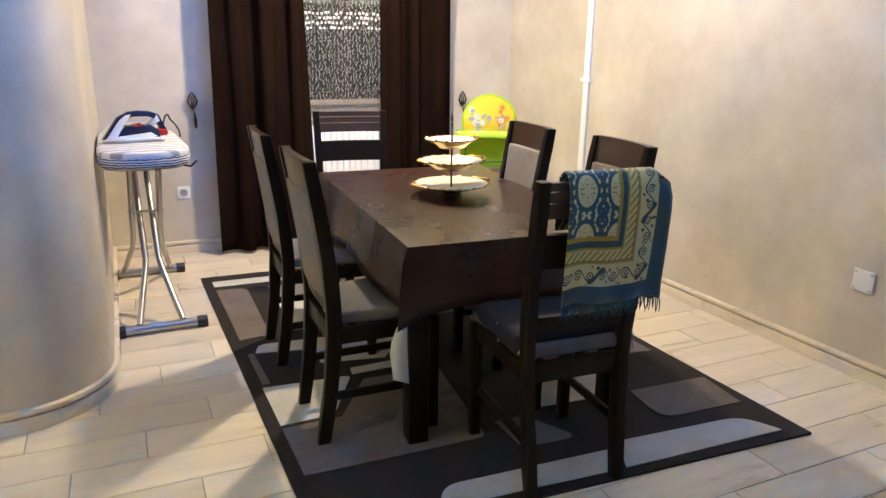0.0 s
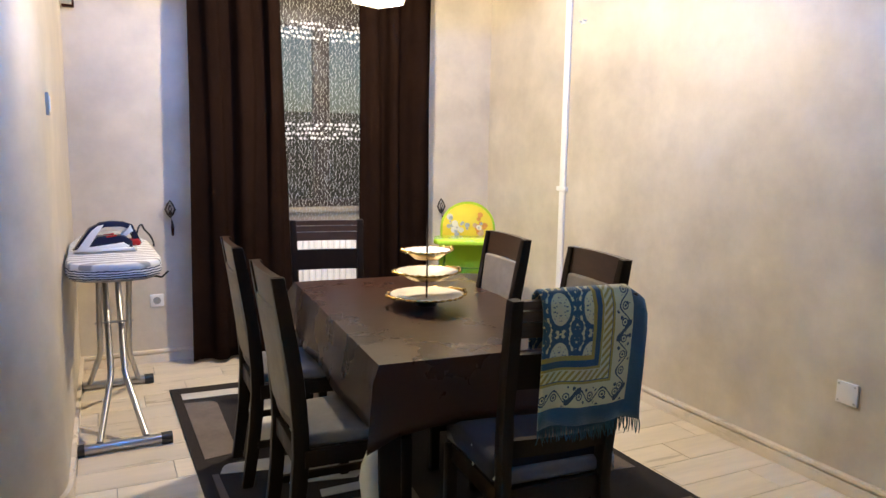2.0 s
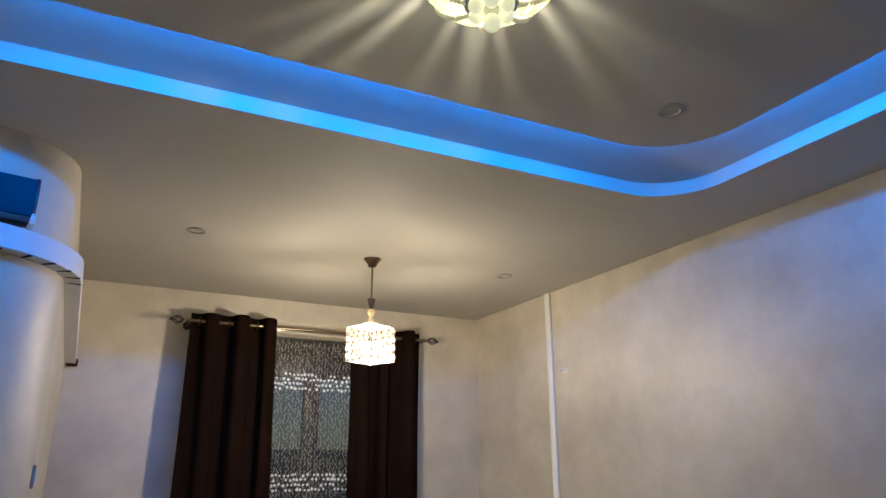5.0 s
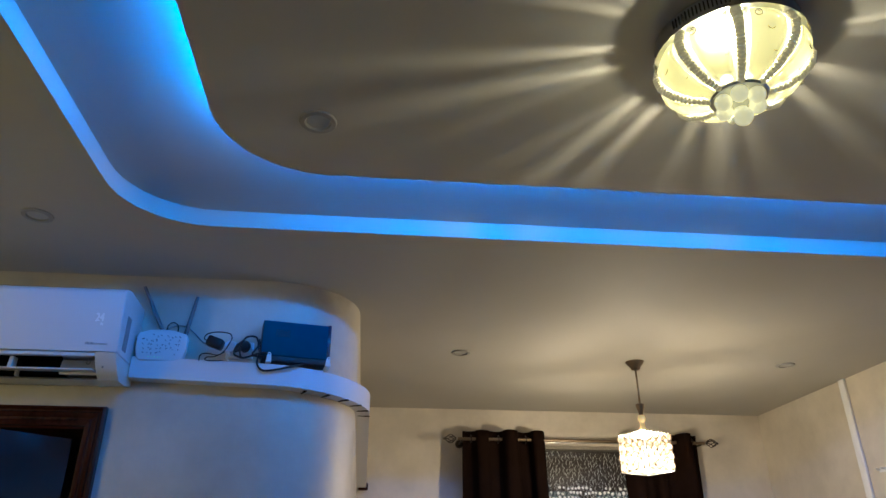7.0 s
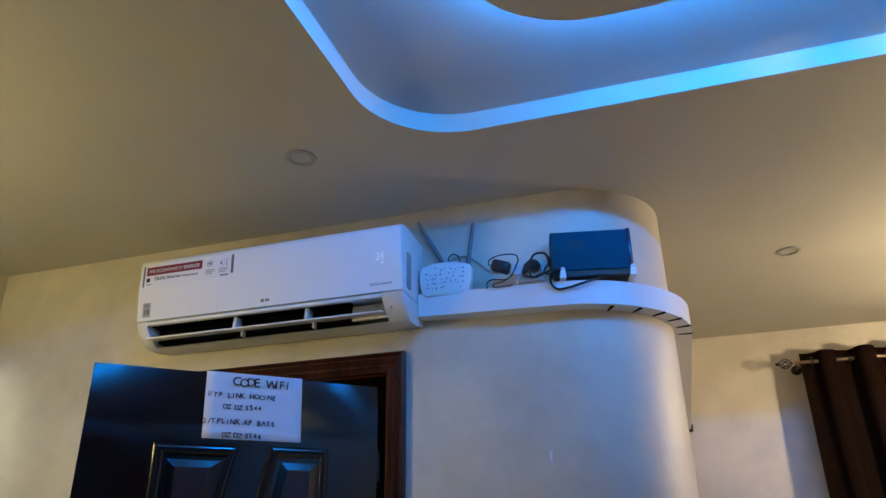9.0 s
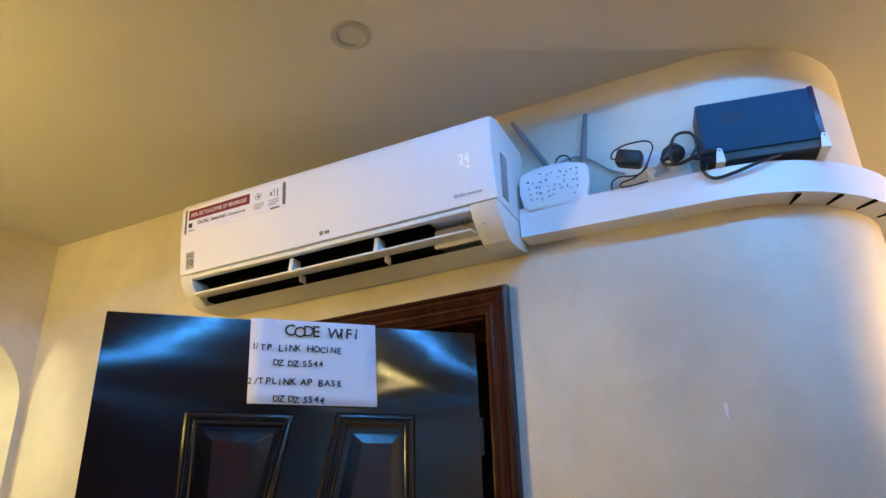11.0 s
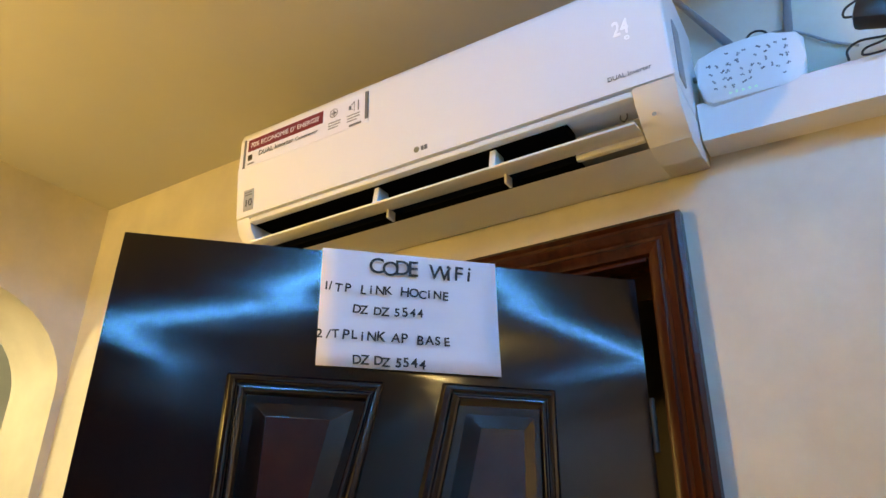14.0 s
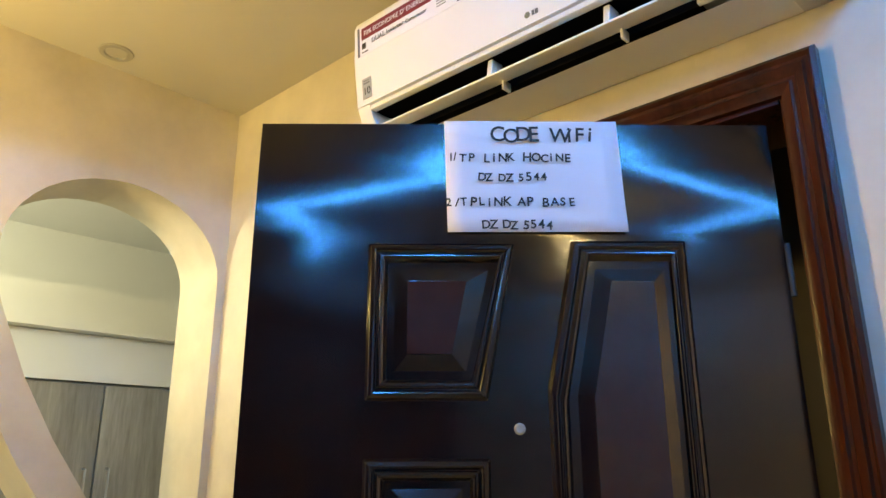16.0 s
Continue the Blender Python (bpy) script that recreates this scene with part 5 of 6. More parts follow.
    ring("label_icon", 0.306, 2.574, 0.011, 0.0009, M_GREYP)
    patch("label_icon", 0.3045, 0.3075, 2.567, 2.581, M_GREYP, 0.0022)
    patch("label_icon", 0.299, 0.313, 2.5725, 2.5755, M_GREYP, 0.0022)
    patch("label_icon", 0.350, 0.356, 2.566, 2.576, M_GREYP, 0.0022)
    part("label_icon", tb([(X0 + 0.356, yat(2.571) - 0.002, 2.576), (X0 + 0.366, yat(2.58) - 0.002, 2.583), (X0 + 0.366, yat(2.56) - 0.002, 2.559), (X0 + 0.356, yat(2.571) - 0.002, 2.566)], 0.0008, 4), M_GREYP, a)
    patch("label_icon", 0.376, 0.378, 2.558, 2.584, M_GREYP, 0.0022)
    for x in (0.290, 0.345):
        for q in range(3):
            patch("label_bar", x, x + 0.036 - 0.008 * (q == 2), 2.549 - q * 0.007, 2.5515 - q * 0.007, M_CABLEGREY, 0.0022)
    patch("label_bar", 0.352, 0.386, 2.521, 2.526, M_GREYP, 0.0022)
    disc("logo_disc", 0.529, 2.409, 0.0068, M_OLIVE, 0.0012, "small round olive grey maker's mark")
    patch("logo_bar", 0.540, 0.546, 2.4045, 2.4140, M_GREYP, 0.0012)
    patch("logo_bar", 0.548, 0.555, 2.4045, 2.4140, M_GREYP, 0.0012)
    patch("warranty_badge", 0.027, 0.059, 2.402, 2.455, M_BADGE, 0.0015, "grey ten year badge")
    def words(text, x, z, size, material, lift=0.0028, name="lettering", tall=1.0):
        return lettering(name, text, size, material, a, Matrix.Translation((X0 + x, yat(z) - lift, z)) @ Matrix.Rotation(radians(90 + (6.0 if z < ztop - 0.12 else 3.6)), 4, 'X') @ Matrix.Diagonal((1, tall, 1, 1)))
    words("70% ECONOMIE D' ENERGIE", 0.040, 2.569, 0.0178, M_PAPER)
    words("DUAL Inverter", 0.070, 2.539, 0.0185, M_INK)
    words("Compressor", 0.190, 2.539, 0.0135, M_INK)
    words("DUAL Inverter", 0.939, 2.411, 0.0128, M_GREYP, 0.002)
    words("10", 0.0305, 2.412, 0.0265, M_INK, 0.0024)
    patch("badge_bar", 0.032, 0.054, 2.440, 2.443, M_GREYP, 0.0022)
    patch("badge_bar", 0.032, 0.054, 2.447, 2.449, M_GREYP, 0.0022)
    words("24", 0.960, 2.497, 0.031, M_LED, 0.002, "display", 1.4)
    words("o", 0.980, 2.483, 0.018, M_LED, 0.002, "display")
    disc("sensor_mark", 1.005, 2.338, 0.004, M_CABLEGREY, -0.02)


M_ENDWALL = mat("outlet_grey_wall", (0.30, 0.295, 0.27), 0.5, 0, 0.05, 12)
M_OLIVE = mat("olive_print", (0.20, 0.19, 0.12), 0.5)
M_BADGE = mat("badge_print", (0.36, 0.37, 0.36), 0.5)


def lettering(name, text, size, material, parent, m, bold=0.0):
    cu = bpy.data.curves.new(name, 'FONT')
    cu.body, cu.size, cu.extrude, cu.offset = text, size, 0.0003, bold
    tmp = bpy.data.objects.new("tmp_text", cu)
    scene.collection.objects.link(tmp)
    bpy.context.view_layer.update()
    me = bpy.data.meshes.new_from_object(tmp.evaluated_get(bpy.context.evaluated_depsgraph_get()))
    bpy.data.objects.remove(tmp)
    me.materials.clear()
    me.materials.append(material)
    ob = new(name, me)
    ob.parent = parent
    ob.matrix_local = m
    return ob


air_conditioner()


def trunking():
    t = thing("cable_trunking", (0, 0, 0), "white cable trunking along the wall and round its curve", "trunking")
    X0 = -0.795
    d, h = 0.062, 0.082
    line = [(X0, YA)] + [(X0 + (XS - RC - X0) * k / 8, YA) for k in range(1, 8)] + arc(XS - RC, YA + RC, RC, -90, 0, 14) + [(XS, YA + RC + (YW - YA - RC) * k / 6) for k in range(1, 7)]
    run, rows = 0.0, [[], [], [], [], []]
    for i, p in enumerate(line):
        a, b = Vector(line[max(0, i - 1)]), Vector(line[min(len(line) - 1, i + 1)])
        tg = (b - a).normalized()
        nrm = Vector((tg.y, -tg.x))
        if i:
            run += math.dist(line[i - 1], p)
        zb = 2.338 - 0.030 * min(run, 0.85) - 0.045 * max(0.0, run - 1.05)
        P = Vector(p)
        o = P + nrm * d
        for r, (q, z) in zip(rows, ((P, zb), (o, zb), (o, zb + h), (P, zb + h), (P, zb))):
            r.append((q.x, q.y, z))
    bm = bmesh.new()
    g = strip(bm, rows)
    for k in (0, -1):
        bm.faces.new([g[r][k] for r in range(4)])
    part("duct", bm, M_PLASTIC, t)
    # saw cuts under the bend, near-black wedges standing in for their inner shade
    for k in range(6):
        a = radians(-66 + k * 14)
        c, s = math.cos(a), math.sin(a)
        cx, cy = XS - RC, YA + RC
        bm = bmesh.new()
        r0, r1, w = RC + 0.012, RC + d + 0.001, 0.0045
        zb = 2.338 - 0.0255
        v = [bm.verts.new((cx + r * c - sg * w * s * (1.4 if r > r0 else 0.3), cy + r * s + sg * w * c * (1.4 if r > r0 else 0.3), z)) for z in (zb - 0.003, zb + 0.0005) for r, sg in ((r0, -1), (r1, -1), (r1, 1), (r0, 1))]
        for f in ((0, 1, 2, 3), (4, 5, 6, 7), (0, 1, 5, 4), (1, 2, 6, 5), (2, 3, 7, 6), (3, 0, 4, 7)):
            bm.faces.new([v[q] for q in f])
        part("saw_cut", bm, M_OPENSHADE, t, smooth=False)
    part("end_bung", bx((XS + 0.008, YW - 0.045, 2.217), (XS + 0.075, YW - 0.001, 2.262), 0.008), M_CASING, t, "dark red bung at the duct end")


trunking()
SHELF = 2.338 + 0.082 - 0.012


def router():
    r = thing("wifi_router", (-0.694, 2.800, SHELF - 0.004), "white router with speckled front and grey aerials", "router", rz=4)
    out = [(-0.072, 0.0), (0.072, 0.0), (0.086, 0.012), (0.092, 0.05), (0.095, 0.095), (0.086, 0.110), (0.045, 0.120), (0, 0.123), (-0.045, 0.120), (-0.086, 0.110), (-0.095, 0.095), (-0.092, 0.05), (-0.086, 0.012)]
    part("case", pr(out, -0.018, 0.018, 'y', 0.008), M_PLASTIC, r)
    rng = random.Random(6)
    for i in range(9):
        for j in range(5):
            if rng.random() < 0.12:
                continue
            x, z = -0.066 + i * 0.0165 + rng.uniform(-0.005, 0.005), 0.030 + j * 0.0165 + rng.uniform(-0.005, 0.005)
            w = rng.uniform(0.0024, 0.0046)
            m = Matrix.Translation((x, -0.0185, z)) @ Matrix.Rotation(rng.uniform(0, 3.1), 4, 'Y')
            bm = bmesh.new()
            box(bm, (-w, -0.0004, -0.0014), (w * 0.2, 0.001, 0.0014), 0, m)
            box(bm, (w * 0.4, -0.0004, -0.0030), (w, 0.001, 0.0006), 0, m)
            if rng.random() < 0.5:
                box(bm, (-w * 0.6, -0.0004, 0.0024), (w * 0.2, 0.001, 0.0040), 0, m)
            part("vent_mark", bm, M_CABLEGREY if (i + j) % 3 else M_GREYP, r, smooth=False)
    part("aerial", tb([(0.072, 0.028, 0.10), (0.077, 0.032, 0.15), (0.096, 0.036, 0.285)], [0.0085, 0.0085, 0.0065], 10), M_AERIAL, r, "upright grey aerial")
    part("aerial", tb([(0.000, 0.028, 0.108), (-0.048, 0.030, 0.195), (-0.112, 0.034, 0.315)], [0.0085, 0.0085, 0.0065], 10), M_AERIAL, r, "leaning grey aerial")
    part("aerial_joint", tb([(-0.110, 0.02, 0.092), (-0.082, 0.02, 0.086)], 0.006, 8), M_CABLEGREY, r)
    part("cable", cable([(0.004, 0.020, 0.105), (0.002, 0.026, 0.148), (0.012, 0.028, 0.166), (0.028, 0.028, 0.168), (0.042, 0.026, 0.152), (0.045, 0.022, 0.10)], 0.0022), M_BLACK, r)
    part("cable", cable([(-0.02, 0.020, 0.11), (0.012, 0.034, 0.150), (0.06, 0.036, 0.160), (0.10, 0.036, 0.138), (0.14, 0.034, 0.10), (0.18, 0.036, 0.078)], 0.0028), M_CABLEGREY, r)

    for k in range(5):
        part("status_light", lt([(0.0003, 0), (0.0016, 0), (0.0016, 0.0006), (0.0003, 0.0006)], 8), M_STATUS, r, "tiny green status light").matrix_local = pose(-0.040 + k * 0.011, -0.0182, 0.013, 90)


M_AERIAL = mat("grey_aerial", (0.17, 0.17, 0.18), 0.45, 0, 0.08, 30)
M_STATUS = mat("green_status_light", (0.1, 0.7, 0.2), 0.4, emit=(0.3, 1.0, 0.35), strength=1.2)
router()


def power_plugs():
    s = thing("wall_power_strip", (-0.455, YA, 2.470), "white double wall socket with two black plugs", "socket")
    part("plate", bx((-0.005, -0.014, -0.034), (0.100, 0, 0.034), 0.004), M_PLASTIC, s)
    for x in (0.018, 0.072):
        f = part("socket_face", lt([(0.002, 0.0), (0.025, 0.0), (0.027, 0.03), (0.022, 0.052), (0.002, 0.052)], 18), M_PLASTIC, s)
        f.matrix_local = pose(x, -0.012, 0, 90)
    part("plug", bx((-0.034, -0.020, -0.020), (0.030, 0.022, 0.020), 0.009, pose(-0.032, -0.085, 0.004, 0, 20, 0)), M_BLACK, s, "black power adapter")
    part("plug", tb([(0.074, -0.062, 0.0), (0.072, -0.078, -0.002), (0.060, -0.100, -0.016), (0.046, -0.112, -0.036)], [0.024, 0.022, 0.016, 0.006], 14), M_BLACK, s, "black round plug")
    part("cable", cable([(-0.062, -0.085, 0.012), (-0.078, -0.08, 0.022), (-0.070, -0.08, 0.040), (-0.035, -0.08, 0.050), (0.012, -0.08, 0.046), (0.026, -0.082, 0.026), (0.018, -0.085, 0.002), (0.004, -0.085, -0.026), (-0.02, -0.08, -0.042), (-0.065, -0.08, -0.036), (-0.086, -0.075, -0.044), (-0.088, -0.075, -0.064)], 0.0022), M_BLACK, s)
    part("cable", cable([(0.006, -0.085, -0.030), (-0.03, -0.08, -0.048), (-0.060, -0.075, -0.050), (-0.066, -0.072, -0.060), (-0.04, -0.07, -0.062), (0.0, -0.07, -0.060)], 0.002), M_BLACK, s)
    part("cable", cable([(0.046, -0.112, -0.036), (0.052, -0.118, -0.052), (0.085, -0.122, -0.062), (0.12, -0.118, -0.050), (0.15, -0.10, -0.034), (0.18, -0.06, -0.028)], 0.0042), M_BLACK, s)
    part("cable", cable([(0.070, -0.10, -0.052), (0.066, -0.11, -0.020), (0.085, -0.11, 0.022), (0.118, -0.09, 0.030), (0.128, -0.08, 0.0), (0.112, -0.09, -0.034), (0.128, -0.09, -0.045), (0.17, -0.07, -0.038)], 0.0038), M_BLACK, s)
    part("cable", cable([(0.160, -0.030, 0.010), (0.135, -0.050, -0.020), (0.128, -0.068, -0.064), (0.150, -0.072, -0.094), (0.195, -0.072, -0.092), (0.250, -0.068, -0.078), (0.300, -0.040, -0.058)], 0.0042), M_BLACK, s)
    part("cable", cable([(0.012, -0.05, -0.022), (0.022, -0.065, -0.035), (0.014, -0.07, -0.048), (0.020, -0.07, -0.062)], 0.0032), M_PLASTIC, s)


power_plugs()


def blue_case():
    c = thing("metal_case", (-0.194, 2.842, SHELF + 0.002), "blue steel device case on white wall brackets", "device case", rz=11.5)
    part("shell", bx((-0.132, -0.05, 0.026), (0.132, 0.035, 0.166), 0.004), M_BLUECASE, c)
    part("front_plate", bx((0.119, -0.052, 0.024), (0.133, 0.036, 0.168), 0.003), M_NAVYPLASTIC, c)
    part("back_plate", bx((-0.134, -0.048, 0.028), (-0.1305, 0.033, 0.164), 0.001), M_BLACK, c)
    part("base", bx((-0.128, -0.046, 0.004), (0.128, 0.030, 0.026), 0.002), M_BLACK, c)
    for i in range(9):
        for j in range(5):
            part("vent_hole", lt([(0.0003, 0), (0.0022, 0), (0.0022, 0.0006), (0.0003, 0.0006)], 6), M_BLACK, c).matrix_local = pose(-0.08 + i * 0.0062, -0.0502, 0.104 + j * 0.0062, 90)
    for x in (-0.100, 0.128):
        tab = [(x - 0.012, -0.002), (x - 0.007, 0.030), (x - 0.004, 0.036), (x + 0.004, 0.036), (x + 0.007, 0.030), (x + 0.010, -0.002)]
        b = part("bracket", pr(tab, -0.0545, -0.0505, 'y', 0.001), M_PLASTIC, c, "white bracket tab")
        part("screw", lt([(0.0003, 0), (0.0022, 0), (0.0022, 0.001), (0.0003, 0.001)], 8), M_BLACK, b).matrix_local = pose(x, -0.0545, 0.029, 90)
        part("bracket_arm", bx((x - 0.011, -0.053, -0.002), (x + 0.009, 0.03, 0.0035), 0.001), M_PLASTIC, c)
    part("cable", cable([(-0.128, 0.02, 0.05), (-0.140, 0.0, 0.10), (-0.138, -0.01, 0.05), (-0.12, -0.05, 0.01)], 0.003, 6), M_BLACK, c)


blue_case()


def wall_switch():
    s = thing("light_switch", (XS, 3.255, 1.570), "grey framed light switch on the rounded wall", "light switch", rz=90)
    part("plate", bx((-0.035, -0.012, -0.042), (0.035, 0, 0.042), 0.003), M_BADGE, s)
    part("rocker", bx((-0.024, -0.016, -0.030), (0.024, -0.010, 0.030), 0.003), M_PLASTIC, s)
    s.matrix_world = pose(XS - 0.001, 3.255, 1.570, 0, 0, 90)


wall_switch()


# ---- door ----
def door():
    d = tagged(new("door_1"), "dark brown panelled steel door standing half open", "door", "", "structure")
    d.matrix_world = pose(DX1, YA - 0.015, 0, 0, 0, 180 + 43.4)
    # local x runs along the leaf from the hinge; the room face looks along +y
    W, Z0, Z1, T = 0.897, 0.012, 2.115, 0.055
    # the pressed steel skin leans back a little above the panels
    def skin(z):
        return max(0.0, z - 1.90) * -0.012
    part("leaf", pr([(-T, Z0), (0, Z0), (0, 1.90), (skin(1.96), 1.96), (skin(2.04), 2.04), (skin(Z1), Z1), (-T, Z1)], 0.004, W, 'x', 0.002), M_DOOR, d)

    def panel(outer, mid, inner):
        """Moulding, sunk bevel and raised field; outlines as (u, z)."""
        bm = bmesh.new()
        lev = []
        def grow(pts, k):
            cx, cz = sum(p[0] for p in pts) / len(pts), sum(p[1] for p in pts) / len(pts)
            return [(p[0] + (1 if p[0] > cx else -1) * k, p[1] + (1 if p[1] > cz else -1) * k) for p in pts]
        steps = [(grow(outer, 0.0), 0.000), (grow(outer, -0.005), 0.007), (grow(outer, -0.012), 0.009), (grow(outer, -0.017), 0.004), (grow(outer, -0.022), 0.008), (grow(outer, -0.027), 0.006), (mid, -0.004), (inner, 0.006)]
        for pts, h in steps:
            lev.append([bm.verts.new((u, h + 0.001, z)) for u, z in pts])
        for a, b in zip(lev, lev[1:]):
            for k in range(len(a)):
                bm.faces.new((a[k - 1], a[k], b[k], b[k - 1]))
        bm.faces.new(lev[-1])
        bmesh.ops.bevel(bm, geom=[e for e in bm.edges], offset=0.0012, segments=1, affect='EDGES', profile=0.5)
        me_ob = part("panel", bm, M_DOOR, d, smooth=False)
        fld = pr(inner, 0.0068, 0.0085, 'y')
        part("panel_field", fld, M_DOORPANEL, me_ob, "reddish brown raised field", smooth=False)
    # upper pair
    panel([(0.703, 1.893), (0.460, 1.893), (0.508, 1.635), (0.703, 1.635)], [(0.667, 1.858), (0.489, 1.858), (0.533, 1.670), (0.667, 1.670)], [(0.637, 1.827), (0.541, 1.827), (0.565, 1.708), (0.637, 1.708)])
    panel([(0.364, 1.898), (0.172, 1.898), (0.172, 1.02), (0.364, 1.02), (0.413, 1.25), (0.413, 1.655)], [(0.335, 1.860), (0.202, 1.860), (0.202, 1.06), (0.335, 1.06), (0.377, 1.26), (0.377, 1.645)], [(0.302, 1.827), (0.232, 1.827), (0.232, 1.09), (0.302, 1.09), (0.341, 1.27), (0.341, 1.640)])
    panel([(0.703, 1.548), (0.506, 1.548), (0.506, 1.02), (0.703, 1.02)], [(0.667, 1.513), (0.541, 1.513), (0.541, 1.055), (0.667, 1.055)], [(0.637, 1.483), (0.571, 1.483), (0.571, 1.085), (0.637, 1.085)])
    panel([(0.703, 0.88), (0.506, 0.88), (0.506, 0.22), (0.703, 0.22)], [(0.667, 0.845), (0.541, 0.845), (0.541, 0.255), (0.667, 0.255)], [(0.637, 0.815), (0.571, 0.815), (0.571, 0.285), (0.637, 0.285)])
    panel([(0.413, 0.88), (0.172, 0.88), (0.172, 0.22), (0.413, 0.22)], [(0.377, 0.845), (0.208, 0.845), (0.208, 0.255), (0.377, 0.255)], [(0.341, 0.815), (0.238, 0.815), (0.238, 0.285), (0.341, 0.285)])
    ph = part("peephole", lt([(0.001, 0), (0.009, 0), (0.009, 0.003), (0.006, 0.005), (0.001, 0.004)], 20), M_STEEL, d, "chrome peephole")
    ph.matrix_local = pose(0.460, 0.0005, 1.592, -90)
    part("handle_plate", bx((0.82, 0.0, 0.92), (0.86, 0.008, 1.14), 0.004), M_STEEL, d)
    part("door_handle", tb([(0.84, 0.008, 1.06), (0.84, 0.05, 1.06), (0.82, 0.055, 1.06), (0.72, 0.055, 1.055)], 0.009, 10), M_STEEL, d)
    for z in (0.3, 1.05, 1.85):
        part("hinge", tb([(-0.002, -0.004, z - 0.045), (-0.002, -0.004, z + 0.045)], 0.006, 10), M_BLACK, d)
    # casing, fixed to the wall
    f = tagged(new("door_casing_1"), "reddish brown moulded wooden door casing", "door casing", "", "structure")

    def casing(name, length, m):
        # section across the casing: (inward from outer edge, proud of the wall)
        sec = [(0.0, 0.0), (0.0, 0.024), (0.008, 0.030), (0.014, 0.022), (0.020, 0.022), (0.024, 0.027), (0.036, 0.021), (0.040, 0.015), (0.046, 0.015), (0.050, 0.019), (0.058, 0.013), (0.068, 0.010), (0.070, 0.0)]
        bm = bmesh.new()
        rows = []
        for s, end in ((0, 0), (1, 1)):
            rows.append([(a, -p, (length - a) if end else 0.0) for a, p in sec])
        g = strip(bm, rows)
        bm.faces.new(g[0])
        bm.faces.new(g[1])
        bmesh.ops.transform(bm, matrix=m, verts=bm.verts)
        return part(name, bm, M_CASING, f)
    XO, ZT = -0.861, 2.234
    XL = 2 * (DX0 + DX1) / 2 - XO
    casing("casing_side", ZT, Matrix.Translation((XO, YA, 0)) @ Matrix.Diagonal((-1, 1, 1, 1)))
    casing("casing_side", ZT, Matrix.Translation((XL, YA, 0)))
    # head, mitred
    sec = [(0.0, 0.0), (0.0, 0.024), (0.008, 0.030), (0.014, 0.022), (0.020, 0.022), (0.024, 0.027), (0.036, 0.021), (0.040, 0.015), (0.046, 0.015), (0.050, 0.019), (0.058, 0.013), (0.068, 0.010), (0.070, 0.0)]
    bm = bmesh.new()
    strip(bm, [[(XL + a, YA - p, ZT - a) for a, p in sec], [(XO - a, YA - p, ZT - a) for a, p in sec]])
    part("casing_head", bm, M_CASING, f)
    bm = bmesh.new()
    box(bm, (DJ - 0.010, YA + 0.001, 0), (DJ - 0.001, YA + 0.20, DZ), 0.002)
    part("jamb", bm, M_CASING, f)
    part("jamb", bx((DX0, YA + 0.0, 0), (DX0 + 0.03, YA + 0.20, DZ), 0.003), M_CASING, f)
    part("jamb_head", bx((DX0 + 0.03, YA + 0.001, DZ - 0.012), (DJ - 0.012, YA + 0.20, DZ - 0.001), 0.002), M_CASING, f)
    # paper
    p = thing("paper_sign", (0, 0, 0), "white paper sheet with a handwritten WiFi note taped to the door", "sign")
    p.matrix_world = d.matrix_world.copy()
    bm = bmesh.new()
    rows = []
    for j in range(9):
        z = 2.119 - j * 0.0258
        uw0, uw1 = 0.577 - 0.006 * j / 8, 0.273 - 0.006 * j / 8
        rows.append([(uw0 + (uw1 - uw0) * i / 10, 0.0035 + 0.0025 * abs(noise.noise(Vector((i * 0.35, j * 0.4, 3)))) + (0.004 * (j / 8) ** 3 * (i / 10)) + skin(z), z) for i in range(11)])
    rows.insert(0, [(x, -0.03, 2.1195) for x, y, z in rows[0]])
    strip(bm, rows)
    solid(part("sheet", bm, M_PAPER, p), 0.0004, 0.0)
    rng = random.Random(12)

    def write(text, u, z, size, slant=0.0, gap=0.78):
        """Letters one by one, a little uneven; u falls to the right of the reader."""
        x = u
        for ch in text:
            if ch != " ":
                s = size * rng.uniform(0.92, 1.08)
                m = Matrix.Translation((x, 0.0090 + skin(z), z + rng.uniform(-0.0015, 0.0015))) @ Matrix.Rotation(radians(180), 4, 'Z') @ Matrix.Rotation(radians(92.4), 4, 'X') @ Matrix.Rotation(radians(rng.uniform(-5, 5) + slant), 4, 'Z')
                lettering("handwriting", ch, s, M_INK, p, m, 0.0004)
            x -= size * gap * (1.2 if ch == "W" else 0.5 if ch in "i1I/" else 0.55 if ch == " " else 0.85)
    write("CODE WiFi", 0.497, 2.078, 0.039, gap=0.67)
    write("1/TP LiNK HOCiNE", 0.570, 2.040, 0.0215, gap=0.87)
    write("DZ DZ 5544", 0.520, 2.004, 0.0205, gap=0.76)
    write("2/TPLiNK AP BASE", 0.574, 1.958, 0.0215, gap=0.85)
    write("DZ DZ 5544", 0.514, 1.917, 0.0205, gap=0.75)


door()


# ---- ceiling fittings ----
def downlight(x, y, z, r=0.052):
    d = thing("downlight", (x, y, z), "unlit white round recessed ceiling spotlight", "downlight", group="ceiling spotlights")
    part("trim_ring", lt([(r * 0.62, 0.0), (r * 0.70, -0.006), (r * 0.95, -0.005), (r, -0.001), (r, 0.0)], 28), M_SPOTRING, d)
    part("lens", lt([(0.001, -0.001), (r * 0.62, -0.001), (r * 0.62, 0.0), (0.001, 0.0)], 24), M_SPOTLENS, d, "matt grey lens")
    return d


